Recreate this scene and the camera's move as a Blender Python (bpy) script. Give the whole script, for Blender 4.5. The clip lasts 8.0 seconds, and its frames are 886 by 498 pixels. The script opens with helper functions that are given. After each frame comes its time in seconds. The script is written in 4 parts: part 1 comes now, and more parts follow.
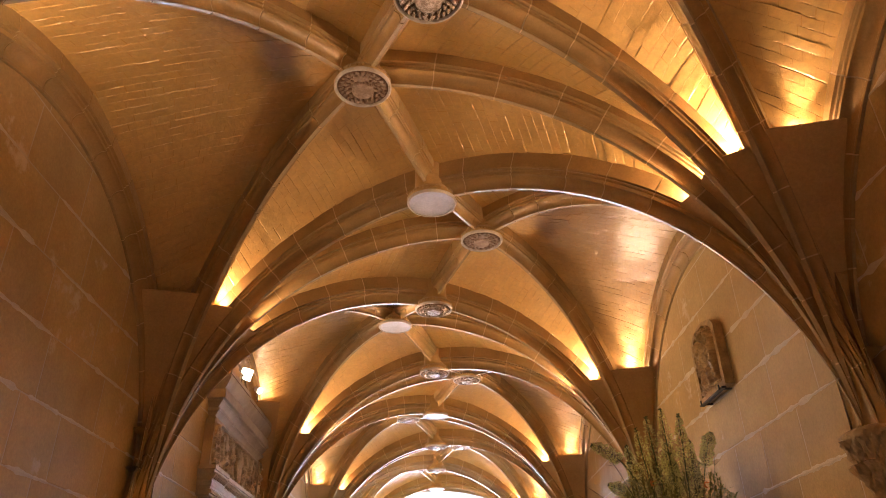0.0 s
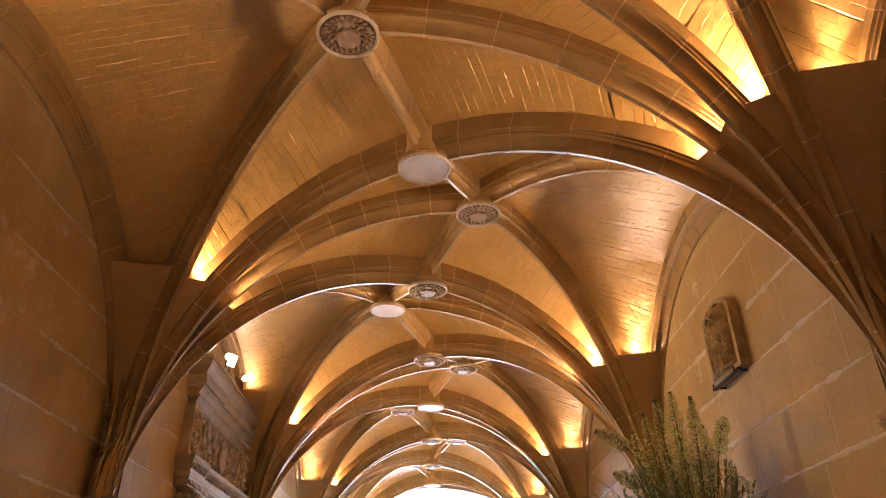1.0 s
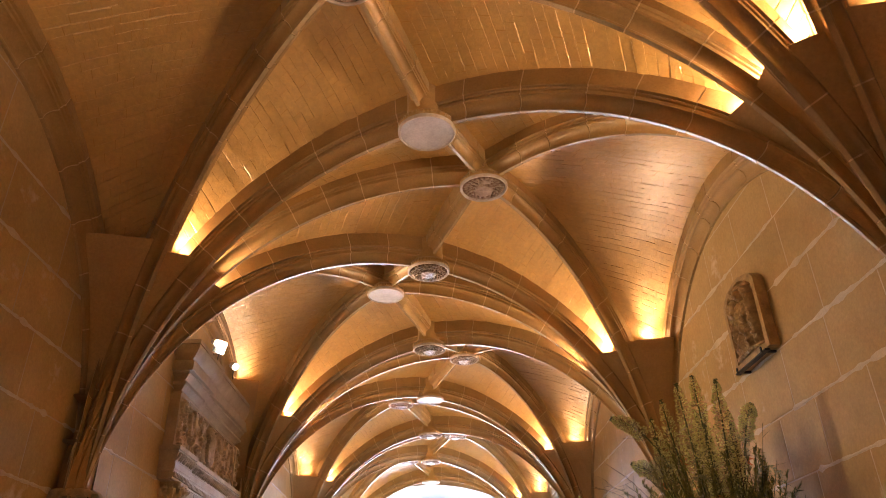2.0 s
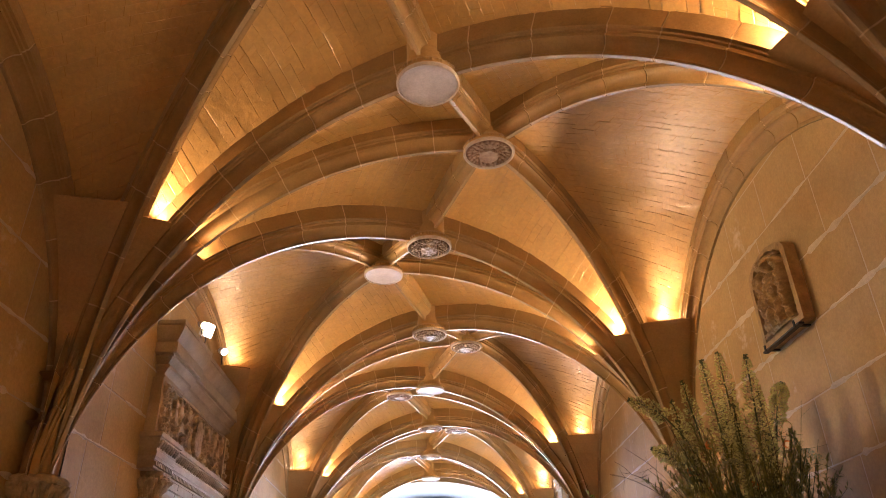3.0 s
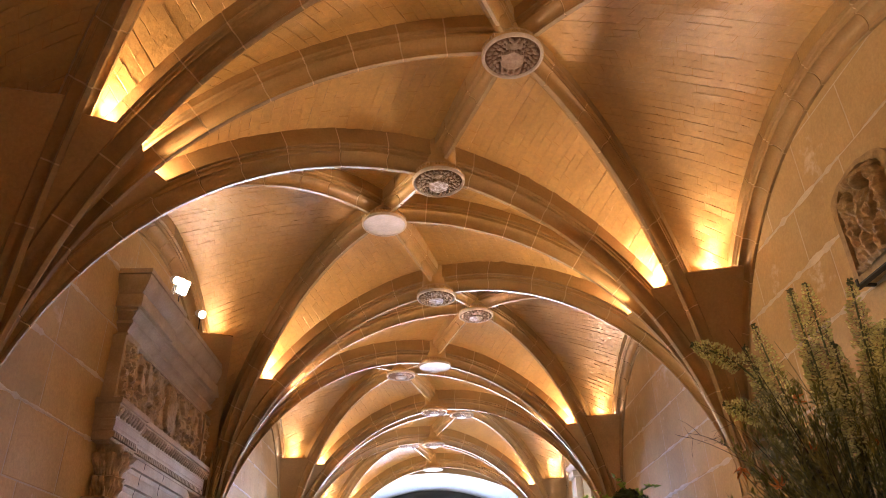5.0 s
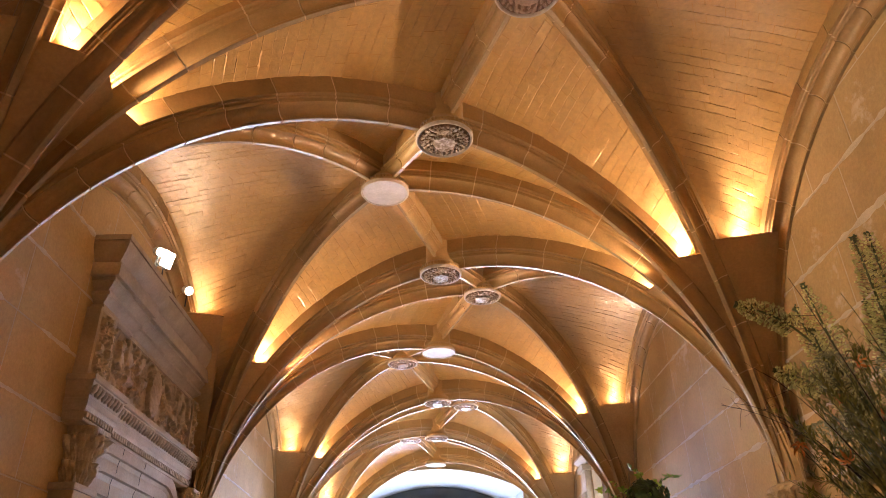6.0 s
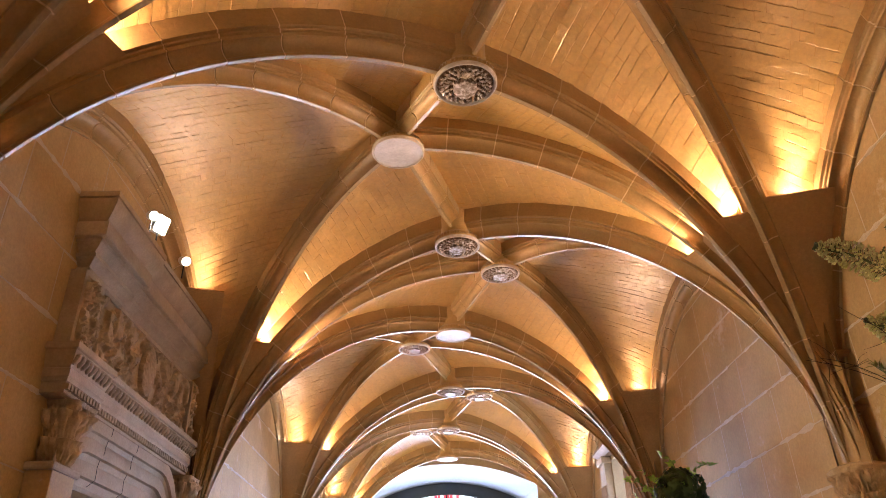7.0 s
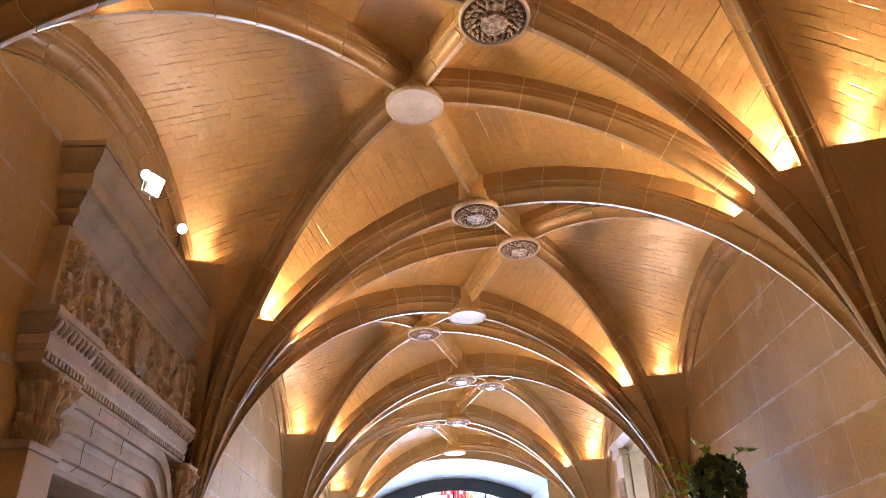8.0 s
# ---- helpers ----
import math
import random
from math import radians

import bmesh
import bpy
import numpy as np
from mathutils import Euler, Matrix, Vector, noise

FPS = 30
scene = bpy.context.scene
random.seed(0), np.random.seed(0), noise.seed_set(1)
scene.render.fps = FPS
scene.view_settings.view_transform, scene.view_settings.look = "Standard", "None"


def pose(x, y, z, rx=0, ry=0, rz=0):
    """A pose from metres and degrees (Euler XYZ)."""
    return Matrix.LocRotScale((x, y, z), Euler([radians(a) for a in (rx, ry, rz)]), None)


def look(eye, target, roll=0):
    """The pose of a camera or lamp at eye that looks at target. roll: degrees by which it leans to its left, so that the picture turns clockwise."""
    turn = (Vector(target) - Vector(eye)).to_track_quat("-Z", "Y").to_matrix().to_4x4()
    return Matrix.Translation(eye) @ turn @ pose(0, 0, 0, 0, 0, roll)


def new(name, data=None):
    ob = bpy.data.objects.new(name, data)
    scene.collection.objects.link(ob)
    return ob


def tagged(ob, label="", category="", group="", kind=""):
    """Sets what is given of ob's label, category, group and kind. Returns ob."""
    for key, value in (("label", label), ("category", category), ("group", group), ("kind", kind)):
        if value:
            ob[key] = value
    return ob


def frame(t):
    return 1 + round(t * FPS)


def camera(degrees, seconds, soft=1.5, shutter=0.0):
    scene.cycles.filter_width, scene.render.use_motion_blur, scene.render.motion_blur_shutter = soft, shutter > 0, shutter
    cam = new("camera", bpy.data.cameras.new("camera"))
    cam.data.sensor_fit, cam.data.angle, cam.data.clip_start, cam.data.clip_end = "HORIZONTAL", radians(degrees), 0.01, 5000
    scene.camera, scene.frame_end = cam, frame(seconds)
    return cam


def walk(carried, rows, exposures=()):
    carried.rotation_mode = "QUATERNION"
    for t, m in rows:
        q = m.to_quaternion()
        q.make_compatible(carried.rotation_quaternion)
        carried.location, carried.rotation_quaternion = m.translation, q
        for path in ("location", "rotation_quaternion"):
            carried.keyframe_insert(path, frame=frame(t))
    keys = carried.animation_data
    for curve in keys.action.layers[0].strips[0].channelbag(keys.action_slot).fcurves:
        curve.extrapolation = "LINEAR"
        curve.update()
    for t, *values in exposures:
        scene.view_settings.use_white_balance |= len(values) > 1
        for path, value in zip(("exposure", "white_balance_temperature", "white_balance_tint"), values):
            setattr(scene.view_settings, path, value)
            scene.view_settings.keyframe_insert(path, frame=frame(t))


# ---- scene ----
cam = camera(64.0, 8.0, soft=0.85)
PATH = [
    (0, (0.0, -0.346, 1.525), (0.029, 1.406, 2.49), -1.4),
    (0.5, (0.033, -0.103, 1.531), (0.065, 1.65, 2.495), -1.3),
    (1, (0.043, 0.152, 1.526), (0.076, 1.903, 2.492), -1.3),
    (1.5, (0.012, 0.382, 1.548), (0.052, 2.134, 2.512), -1.4),
    (3, (-0.019, 1.119, 1.562), (0.026, 2.87, 2.527), -1.4),
    (3.5, (-0.085, 1.377, 1.569), (-0.034, 3.129, 2.533), -1.5),
    (4, (-0.117, 1.658, 1.563), (-0.064, 3.409, 2.528), -1.6),
    (4.5, (-0.115, 1.925, 1.582), (-0.061, 3.677, 2.546), -1.7),
    (6, (-0.152, 2.739, 1.59), (-0.1, 4.489, 2.557), -1.8),
    (6.5, (-0.18, 3.008, 1.59), (-0.137, 4.758, 2.557), -1.7),
    (7, (-0.24, 3.302, 1.584), (-0.205, 5.051, 2.554), -1.7),
    (7.5, (-0.34, 3.566, 1.597), (-0.3, 5.316, 2.565), -1.9),
    (8, (-0.401, 3.853, 1.599), (-0.36, 5.602, 2.569), -2.0),
]
walk(cam, [(t, look(eye, target, roll)) for t, eye, target, roll in PATH],
     [(0, 0.27, 6950, 10), (4, 0.25, 6800, 10), (8, 0.26, 6250, 10)])

# ---- world and large lights ----
W = 2.46            # half width between the walls
XC = 2.32           # distance of the springing points from the middle
Z0 = 2.43           # springing height of the ribs
PITCH = 2.1         # spacing of the corbels, alternately on either side
Y_END = 18.45       # end wall with the stained glass
Y_BACK = -6.0

world = bpy.data.worlds.new("daylight")
scene.world = world
world.use_nodes = True
wn = world.node_tree.nodes
sky = wn.new("ShaderNodeTexSky")
sky.sky_type = "NISHITA"
sky.sun_disc = False
sky.sun_elevation, sky.sun_rotation = radians(40), radians(60)
wn["Background"].inputs["Strength"].default_value = 0.12
world.node_tree.links.new(sky.outputs[0], wn["Background"].inputs["Color"])


def area_lamp(name, place, target, sx, sy, watts, colour):
    data = bpy.data.lights.new(name, "AREA")
    data.shape, data.size, data.size_y, data.energy, data.color = "RECTANGLE", sx, sy, watts, colour
    ob = new(name, data)
    ob.matrix_world = look(place, target)
    return tagged(ob, "daylight in an opening", "light", kind="structure")


DAY = (0.62, 0.71, 1.0)
area_lamp("window_daylight", (0, Y_END + 1.05, 2.4), (0, 0, 0.9), 2.9, 3.6, 440, DAY)
# Added fill from behind the start; this entrance is unseen and assumed.
area_lamp("entrance_fill", (0, Y_BACK + 0.05, 1.5), (0, 10, 1.0), 1.8, 2.6, 6, DAY)
area_lamp("side_daylight", (W + 0.45, 13.85, 2.4), (0, 12.6, 1.8), 0.9, 2.8, 60, DAY)
UP_COLOUR, UP_WATTS = (1.0, 0.69, 0.48), 116.0


# ---- materials ----
def shader(name, rough=0.8, metal=0.0, spec=0.4):
    m = bpy.data.materials.new(name)
    m.use_nodes = True
    b = m.node_tree.nodes["Principled BSDF"]
    b.inputs["Roughness"].default_value = rough
    b.inputs["Metallic"].default_value = metal
    b.inputs["Specular IOR Level"].default_value = spec
    return m, m.node_tree.nodes, m.node_tree.links, b


def surface(name, dark, light, rough=0.8, scale=2.0, grain=60.0, bump=0.3, spec=0.4, metal=0.0, vary=0.12, island=False, stain=None, rough_var=0.1):
    """Two scales of colour variation, grain relief, and a shift from piece to piece."""
    m, n, l, b = shader(name, rough, metal, spec)
    co = n.new("ShaderNodeTexCoord").outputs["Object"]
    geo = n.new("ShaderNodeNewGeometry")
    pos = geo.outputs["Position"]
    big = n.new("ShaderNodeTexNoise")
    big.inputs["Scale"].default_value, big.inputs["Detail"].default_value, big.inputs["Roughness"].default_value = scale, 6, 0.65
    l.new(pos, big.inputs["Vector"])
    ramp = n.new("ShaderNodeValToRGB")
    ramp.color_ramp.elements[0].position, ramp.color_ramp.elements[1].position = 0.3, 0.7
    ramp.color_ramp.elements[0].color, ramp.color_ramp.elements[1].color = (*dark, 1), (*light, 1)
    l.new(big.outputs["Fac"], ramp.inputs["Fac"])
    fine = n.new("ShaderNodeTexNoise")
    fine.inputs["Scale"].default_value, fine.inputs["Detail"].default_value, fine.inputs["Roughness"].default_value = grain, 5, 0.7
    l.new(pos, fine.inputs["Vector"])
    if island:
        rnd = geo.outputs["Random Per Island"]
    else:
        rnd = n.new("ShaderNodeObjectInfo").outputs["Random"]
    mix = n.new("ShaderNodeMath")
    mix.operation = "MULTIPLY_ADD"
    l.new(rnd, mix.inputs[0])
    mix.inputs[1].default_value, mix.inputs[2].default_value = 2 * vary, 1 - vary
    fm = n.new("ShaderNodeMath")
    fm.operation = "MULTIPLY_ADD"
    l.new(fine.outputs["Fac"], fm.inputs[0])
    fm.inputs[1].default_value, fm.inputs[2].default_value = 0.60, 0.70
    tot = n.new("ShaderNodeMath")
    tot.operation = "MULTIPLY"
    l.new(mix.outputs[0], tot.inputs[0])
    l.new(fm.outputs[0], tot.inputs[1])
    vm = n.new("ShaderNodeVectorMath")
    vm.operation = "SCALE"
    l.new(ramp.outputs["Color"], vm.inputs[0])
    l.new(tot.outputs[0], vm.inputs["Scale"])
    colour = vm.outputs[0]
    if stain:
        st = n.new("ShaderNodeTexNoise")
        st.inputs["Scale"].default_value, st.inputs["Detail"].default_value, st.inputs["Roughness"].default_value = stain[0], 8, 0.7
        l.new(pos, st.inputs["Vector"])
        sr = n.new("ShaderNodeValToRGB")
        sr.color_ramp.elements[0].position, sr.color_ramp.elements[1].position = stain[1], stain[1] + 0.08
        l.new(st.outputs["Fac"], sr.inputs["Fac"])
        mx = n.new("ShaderNodeMix")
        mx.data_type = "RGBA"
        l.new(sr.outputs["Color"], mx.inputs[0])
        l.new(colour, mx.inputs[6])
        mx.inputs[7].default_value = (*stain[2], 1)
        colour = mx.outputs[2]
    l.new(colour, b.inputs["Base Color"])
    rm = n.new("ShaderNodeMath")
    rm.operation = "MULTIPLY_ADD"
    l.new(big.outputs["Fac"], rm.inputs[0])
    rm.inputs[1].default_value, rm.inputs[2].default_value = rough_var * 2, rough - rough_var
    l.new(rm.outputs[0], b.inputs["Roughness"])
    bm1 = n.new("ShaderNodeBump")
    bm1.inputs["Strength"].default_value, bm1.inputs["Distance"].default_value = bump, 0.004
    l.new(fine.outputs["Fac"], bm1.inputs["Height"])
    mid = n.new("ShaderNodeTexNoise")
    mid.inputs["Scale"].default_value, mid.inputs["Detail"].default_value = grain * 0.2, 4
    l.new(pos, mid.inputs["Vector"])
    bm2 = n.new("ShaderNodeBump")
    bm2.inputs["Strength"].default_value, bm2.inputs["Distance"].default_value = bump, 0.012
    l.new(mid.outputs["Fac"], bm2.inputs["Height"])
    l.new(bm1.outputs["Normal"], bm2.inputs["Normal"])
    l.new(bm2.outputs["Normal"], b.inputs["Normal"])
    return m


def plain(name, colour, rough=0.5, metal=0.0, spec=0.4):
    m, n, l, b = shader(name, rough, metal, spec)
    b.inputs["Base Color"].default_value = (*colour, 1)
    return m


def glowing(name, colour, strength):
    m, n, l, b = shader(name, 0.4)
    b.inputs["Base Color"].default_value = (0.8, 0.8, 0.8, 1)
    b.inputs["Emission Color"].default_value = (*colour, 1)
    b.inputs["Emission Strength"].default_value = strength
    return m


web_stone = surface("web_stone", (0.455, 0.268, 0.072), (0.615, 0.366, 0.115), 0.33, 1.1, 30, 1.0, 1.0, vary=0.04, island=True)
web_joint = surface("web_joint", (0.42, 0.24, 0.08), (0.56, 0.325, 0.115), 0.75, 3, 70, 0.4)
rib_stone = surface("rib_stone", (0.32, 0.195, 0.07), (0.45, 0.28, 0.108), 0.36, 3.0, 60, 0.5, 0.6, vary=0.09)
# Smoother copy of rib_stone; its paler colour carries part of the daylight line.
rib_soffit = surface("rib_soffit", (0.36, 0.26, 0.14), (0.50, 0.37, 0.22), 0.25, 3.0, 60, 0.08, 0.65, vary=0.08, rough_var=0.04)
rib_mortar = surface("rib_mortar", (0.56, 0.42, 0.25), (0.68, 0.52, 0.33), 0.85, 6, 90, 0.3)
wall_stone = surface("wall_stone", (0.43, 0.295, 0.14), (0.57, 0.405, 0.21), 0.7, 1.6, 45, 0.3, 0.35, vary=0.07, stain=(2.3, 0.60, (0.66, 0.55, 0.42)))
wall_mortar = surface("wall_mortar", (0.55, 0.45, 0.33), (0.66, 0.56, 0.43), 0.9, 5, 90, 0.5)
smear_lime = surface("smear_lime", (0.62, 0.53, 0.42), (0.76, 0.68, 0.57), 0.9, 5, 90, 0.6)
door_stone = surface("door_stone", (0.37, 0.28, 0.185), (0.52, 0.41, 0.29), 0.65, 4, 60, 0.25, 0.4, vary=0.05)
carved_stone = surface("carved_stone", (0.38, 0.27, 0.155), (0.56, 0.43, 0.28), 0.7, 9, 60, 0.3, 0.35)
panel_plaster = surface("panel_plaster", (0.43, 0.28, 0.13), (0.54, 0.36, 0.18), 0.8, 2, 50, 0.15, 0.3)
white_plaster = surface("white_plaster", (0.40, 0.45, 0.50), (0.48, 0.53, 0.58), 0.8, 1.5, 40, 0.15, 0.3, vary=0.02)
boss_white = surface("boss_white", (0.40, 0.35, 0.325), (0.62, 0.56, 0.54), 0.5, 5, 60, 0.2)
boss_rim = surface("boss_rim", (0.40, 0.32, 0.24), (0.60, 0.52, 0.44), 0.45, 9, 70, 0.3, 0.5)
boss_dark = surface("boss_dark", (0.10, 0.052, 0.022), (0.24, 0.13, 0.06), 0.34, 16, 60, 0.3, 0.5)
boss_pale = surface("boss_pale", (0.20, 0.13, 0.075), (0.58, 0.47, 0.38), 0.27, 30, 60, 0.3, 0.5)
boss_sand = surface("boss_sand", (0.22, 0.13, 0.08), (0.40, 0.28, 0.20), 0.55, 20, 60, 0.3, 0.4)
boss_red = surface("boss_red", (0.14, 0.07, 0.035), (0.28, 0.16, 0.095), 0.6, 14, 60, 0.3, 0.4)
relief_stone = surface("relief_stone", (0.25, 0.155, 0.07), (0.52, 0.35, 0.17), 0.55, 14, 60, 0.6, 0.5)
dark_iron = surface("dark_iron", (0.012, 0.012, 0.013), (0.03, 0.028, 0.026), 0.5, 8, 80, 0.2, 0.5, 0.6)
slate_paint = surface("slate_paint", (0.025, 0.032, 0.036), (0.045, 0.055, 0.06), 0.5, 3, 60, 0.15)
door_wood = surface("door_wood", (0.02, 0.016, 0.014), (0.05, 0.04, 0.035), 0.5, 5, 60, 0.2)
floor_tile = surface("floor_tile", (0.42, 0.38, 0.33), (0.56, 0.51, 0.45), 0.35, 2, 50, 0.1, 0.5)
transom_paint = surface("transom_paint", (0.12, 0.10, 0.085), (0.18, 0.155, 0.13), 0.6, 3, 60, 0.15)
lamp_white = plain("lamp_white", (0.75, 0.75, 0.72), 0.4)
lens_glow = glowing("lens_glow", (1.0, 0.66, 0.30), 8)
spot_glow = glowing("spot_glow", (1.0, 0.92, 0.82), 60)


# ---- builders ----
def mesh_of(name, verts, faces, mats, idx=None, smooth=None):
    me = bpy.data.meshes.new(name)
    me.from_pydata([tuple(v) for v in verts], [], faces)
    for m in mats if isinstance(mats, (list, tuple)) else [mats]:
        me.materials.append(m)
    if idx is not None:
        me.polygons.foreach_set("material_index", np.array(idx, dtype=np.int32))
    if smooth is not None:
        me.polygons.foreach_set("use_smooth", np.ones(len(me.polygons), dtype=bool))
        me.set_sharp_from_angle(angle=radians(smooth))
    me.update()
    return me


def part(name, bm, material, parent, label="", smooth=None):
    """Links a bmesh, a mesh or (verts, faces) as one mesh object under a parent."""
    if isinstance(bm, bmesh.types.BMesh):
        me = bpy.data.meshes.new(name)
        bm.to_mesh(me)
        bm.free()
        me.materials.append(material)
        if smooth is not None:
            me.polygons.foreach_set("use_smooth", np.ones(len(me.polygons), dtype=bool))
            me.set_sharp_from_angle(angle=radians(smooth))
    elif isinstance(bm, tuple):
        me = mesh_of(name, bm[0], bm[1], material, None, smooth)
    else:
        me = bm
    ob = new(name, me)
    if parent:
        ob.parent = parent
    if label:
        tagged(ob, label)
    return ob


def empty(name, place, label, category, group="", kind=""):
    ob = new(name)
    ob.location = place
    return tagged(ob, label, category, group, kind)


def box(x0, x1, y0, y1, z0, z1, bevel=0.0):
    bm = bmesh.new()
    bmesh.ops.create_cube(bm, size=1.0)
    for v in bm.verts:
        v.co = Vector(((x0 + x1) / 2 + v.co.x * (x1 - x0), (y0 + y1) / 2 + v.co.y * (y1 - y0), (z0 + z1) / 2 + v.co.z * (z1 - z0)))
    if bevel:
        bmesh.ops.bevel(bm, geom=bm.edges[:], offset=bevel, segments=2, affect="EDGES", profile=0.6)
    return bm


def join_boxes(boxes):
    verts, faces = [], []
    for x0, x1, y0, y1, z0, z1 in boxes:
        o = len(verts)
        verts += [(x, y, z) for x in (x0, x1) for y in (y0, y1) for z in (z0, z1)]
        faces += [[o + i for i in f] for f in ((0, 1, 3, 2), (4, 6, 7, 5), (0, 4, 5, 1), (2, 3, 7, 6), (0, 2, 6, 4), (1, 5, 7, 3))]
    return verts, faces


def turned(profile, steps=32, cx=0, cy=0, a0=0.0, a1=2 * math.pi, ripple=None):
    """A turned solid from (radius, z) points; ripple(angle, i) scales the radius."""
    full = abs(a1 - a0 - 2 * math.pi) < 1e-6
    cols = steps if full else steps + 1
    verts, faces = [], []
    for i, (r, z) in enumerate(profile):
        for j in range(cols):
            a = a0 + (a1 - a0) * j / steps
            k = ripple(a, i) if ripple else 1
            verts.append((cx + r * k * math.cos(a), cy + r * k * math.sin(a), z))
    for i in range(len(profile) - 1):
        for j in range(steps):
            j2 = (j + 1) % cols
            faces.append([i * cols + j, i * cols + j2, (i + 1) * cols + j2, (i + 1) * cols + j])
    return verts, faces


def grid_faces(nu, nv, o=0):
    return [[o + i * nv + j, o + (i + 1) * nv + j, o + (i + 1) * nv + j + 1, o + i * nv + j + 1] for i in range(nu - 1) for j in range(nv - 1)]


# ---- vault geometry ----
def corbel_y(k):
    # the bays nearest the entrance are set out a little short
    return 3.57 + PITCH * k - (0.10 if k <= 0 else 0.10 if k == 1 else 0.0)


def side(k):
    return 1 if k % 2 == 0 else -1


def corbel(k):
    return Vector((side(k) * XC, corbel_y(k), Z0))


def edge_boss(k):
    y = 4.62 + PITCH * k
    if k == -1:
        return Vector((0, y - 0.04, 4.71))
    return Vector((0, y - (0.04 if k == 0 else 0.0), 4.66))


def tri_boss(k):
    y = 5.62 + PITCH * k
    return Vector((side(k) * 0.475, y - (0.03 if k < 0 else 0.0), 4.94 if k == -1 else 4.885))


class Arc:
    """A rib's soffit: a circular arc in an upright plane, from its corbel to its boss."""

    def __init__(self, start, end, through_point=None):
        self.s = Vector(start)
        flat = Vector((end[0] - start[0], end[1] - start[1], 0))
        self.length, self.way = flat.length, flat.normalized()
        h, L = end[2] - start[2], flat.length
        if through_point is None:
            a, b = L, (h * h - L * L) / (2 * h)
        else:
            d, z = through_point
            m = np.array([[2 * d, 2 * z], [2 * L, 2 * h]])
            a, b = np.linalg.solve(m, [d * d + z * z, L * L + h * h])
        self.a, self.b, self.r = a, b, math.hypot(a, b)
        self.t0, self.t1 = math.atan2(-b, -a) % (2 * math.pi), math.atan2(h - b, L - a) % (2 * math.pi)
        self.across = Vector((-self.way.y, self.way.x, 0))
        self.arc = self.r * abs(self.t0 - self.t1)

    def at(self, u, lift=0.0, aside=0.0):
        t = self.t0 + (self.t1 - self.t0) * u
        rr = self.r + lift
        d, z = self.a + rr * math.cos(t), self.b + rr * math.sin(t)
        return self.s + self.way * d + Vector((0, 0, z)) + self.across * aside

    def u_at(self, z):
        """The share of the arc at which the soffit reaches this height."""
        lo, hi = 0.0, 1.0
        for _ in range(30):
            mid = (lo + hi) / 2
            lo, hi = (mid, hi) if self.at(mid).z < z else (lo, mid)
        return lo


class Bar:
    """A straight ridge rib between two bosses."""

    def __init__(self, a, b):
        self.s, self.e = Vector(a), Vector(b)
        d = self.e - self.s
        self.arc = d.length
        w = d.normalized()
        self.across = Vector((-w.y, w.x, 0)).normalized()
        self.up = w.cross(self.across)
        if self.up.z < 0:
            self.up = -self.up

    def at(self, u, lift=0.0, aside=0.0):
        return self.s.lerp(self.e, u) + self.up * lift + self.across * aside


RIB_DEPTH = 0.205
HALF = [(0.0125, 0.0), (0.0165, 0.0025), (0.017, 0.017), (0.0140, 0.023), (0.0145, 0.038), (0.019, 0.056), (0.029, 0.074), (0.044, 0.087), (0.058, 0.092), (0.070, 0.093), (0.074, 0.106), (0.062, 0.111), (0.064, 0.121), (0.076, 0.127), (0.080, 0.136), (0.070, 0.143), (0.081, 0.146), (0.091, 0.150), (0.091, 0.163), (0.088, 0.29)]
PROFILE = HALF[::-1] + [(-x, z) for x, z in HALF]


def sweep(curve, u0, u1, steps, scale=1.0, shrink=0.0, tall=0.0):
    verts, faces, n = [], [], len(PROFILE)
    for i in range(steps + 1):
        u = u0 + (u1 - u0) * i / steps
        for x, z in PROFILE:
            sx = x * scale - math.copysign(shrink, x)
            # the back of a springing rib stays inside the cluster over its corbel
            room = 1.0 if tall else min(1.0, 0.36 + 0.64 * u / 0.32)
            verts.append(curve.at(u, z * scale * (room if z > 0.2 else 1.0) + (shrink if z < 0.1 else 0) + (tall if z > 0.2 else 0), sx))
    for i in range(steps):
        for j in range(n - 1):
            faces.append([i * n + j, (i + 1) * n + j, (i + 1) * n + j + 1, i * n + j + 1])
    for o in (0, steps * n):
        for j in range(n // 2 - 1):
            faces.append([o + j, o + j + 1, o + n - 2 - j, o + n - 1 - j])
    return verts, faces


def build_rib(curve, label, scale=1.0, piece=0.36, u_first=0.0, u_last=1.0, rng=random.Random(5), tall=0.0):
    thing = empty("vault_rib", curve.at(0), label, "vault rib", "ribs of the vault", "structure")
    thing.location = (0, 0, 0)
    v, f = sweep(curve, u_first, u_last, max(4, int(curve.arc / 0.12)), scale, 0.0045, tall)
    part("mortar_core", (v, f), rib_mortar, thing, "pale mortar", smooth=22)
    u, gap = u_first, 0.0046 / curve.arc
    while u < u_last - 1e-4:
        w = piece * rng.uniform(0.75, 1.25) / curve.arc
        e = u + w if u + 1.5 * w < u_last else u_last
        tilt = rng.uniform(-0.0015, 0.0015)
        v, f = sweep(curve, u + gap, e - gap, 3, scale * (1 + tilt), 0.0, tall)
        n = len(PROFILE)
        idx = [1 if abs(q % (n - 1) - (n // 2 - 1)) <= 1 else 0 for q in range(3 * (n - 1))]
        idx += [0] * (len(f) - len(idx))
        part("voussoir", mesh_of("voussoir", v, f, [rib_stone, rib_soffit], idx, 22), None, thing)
        u = e
    return thing


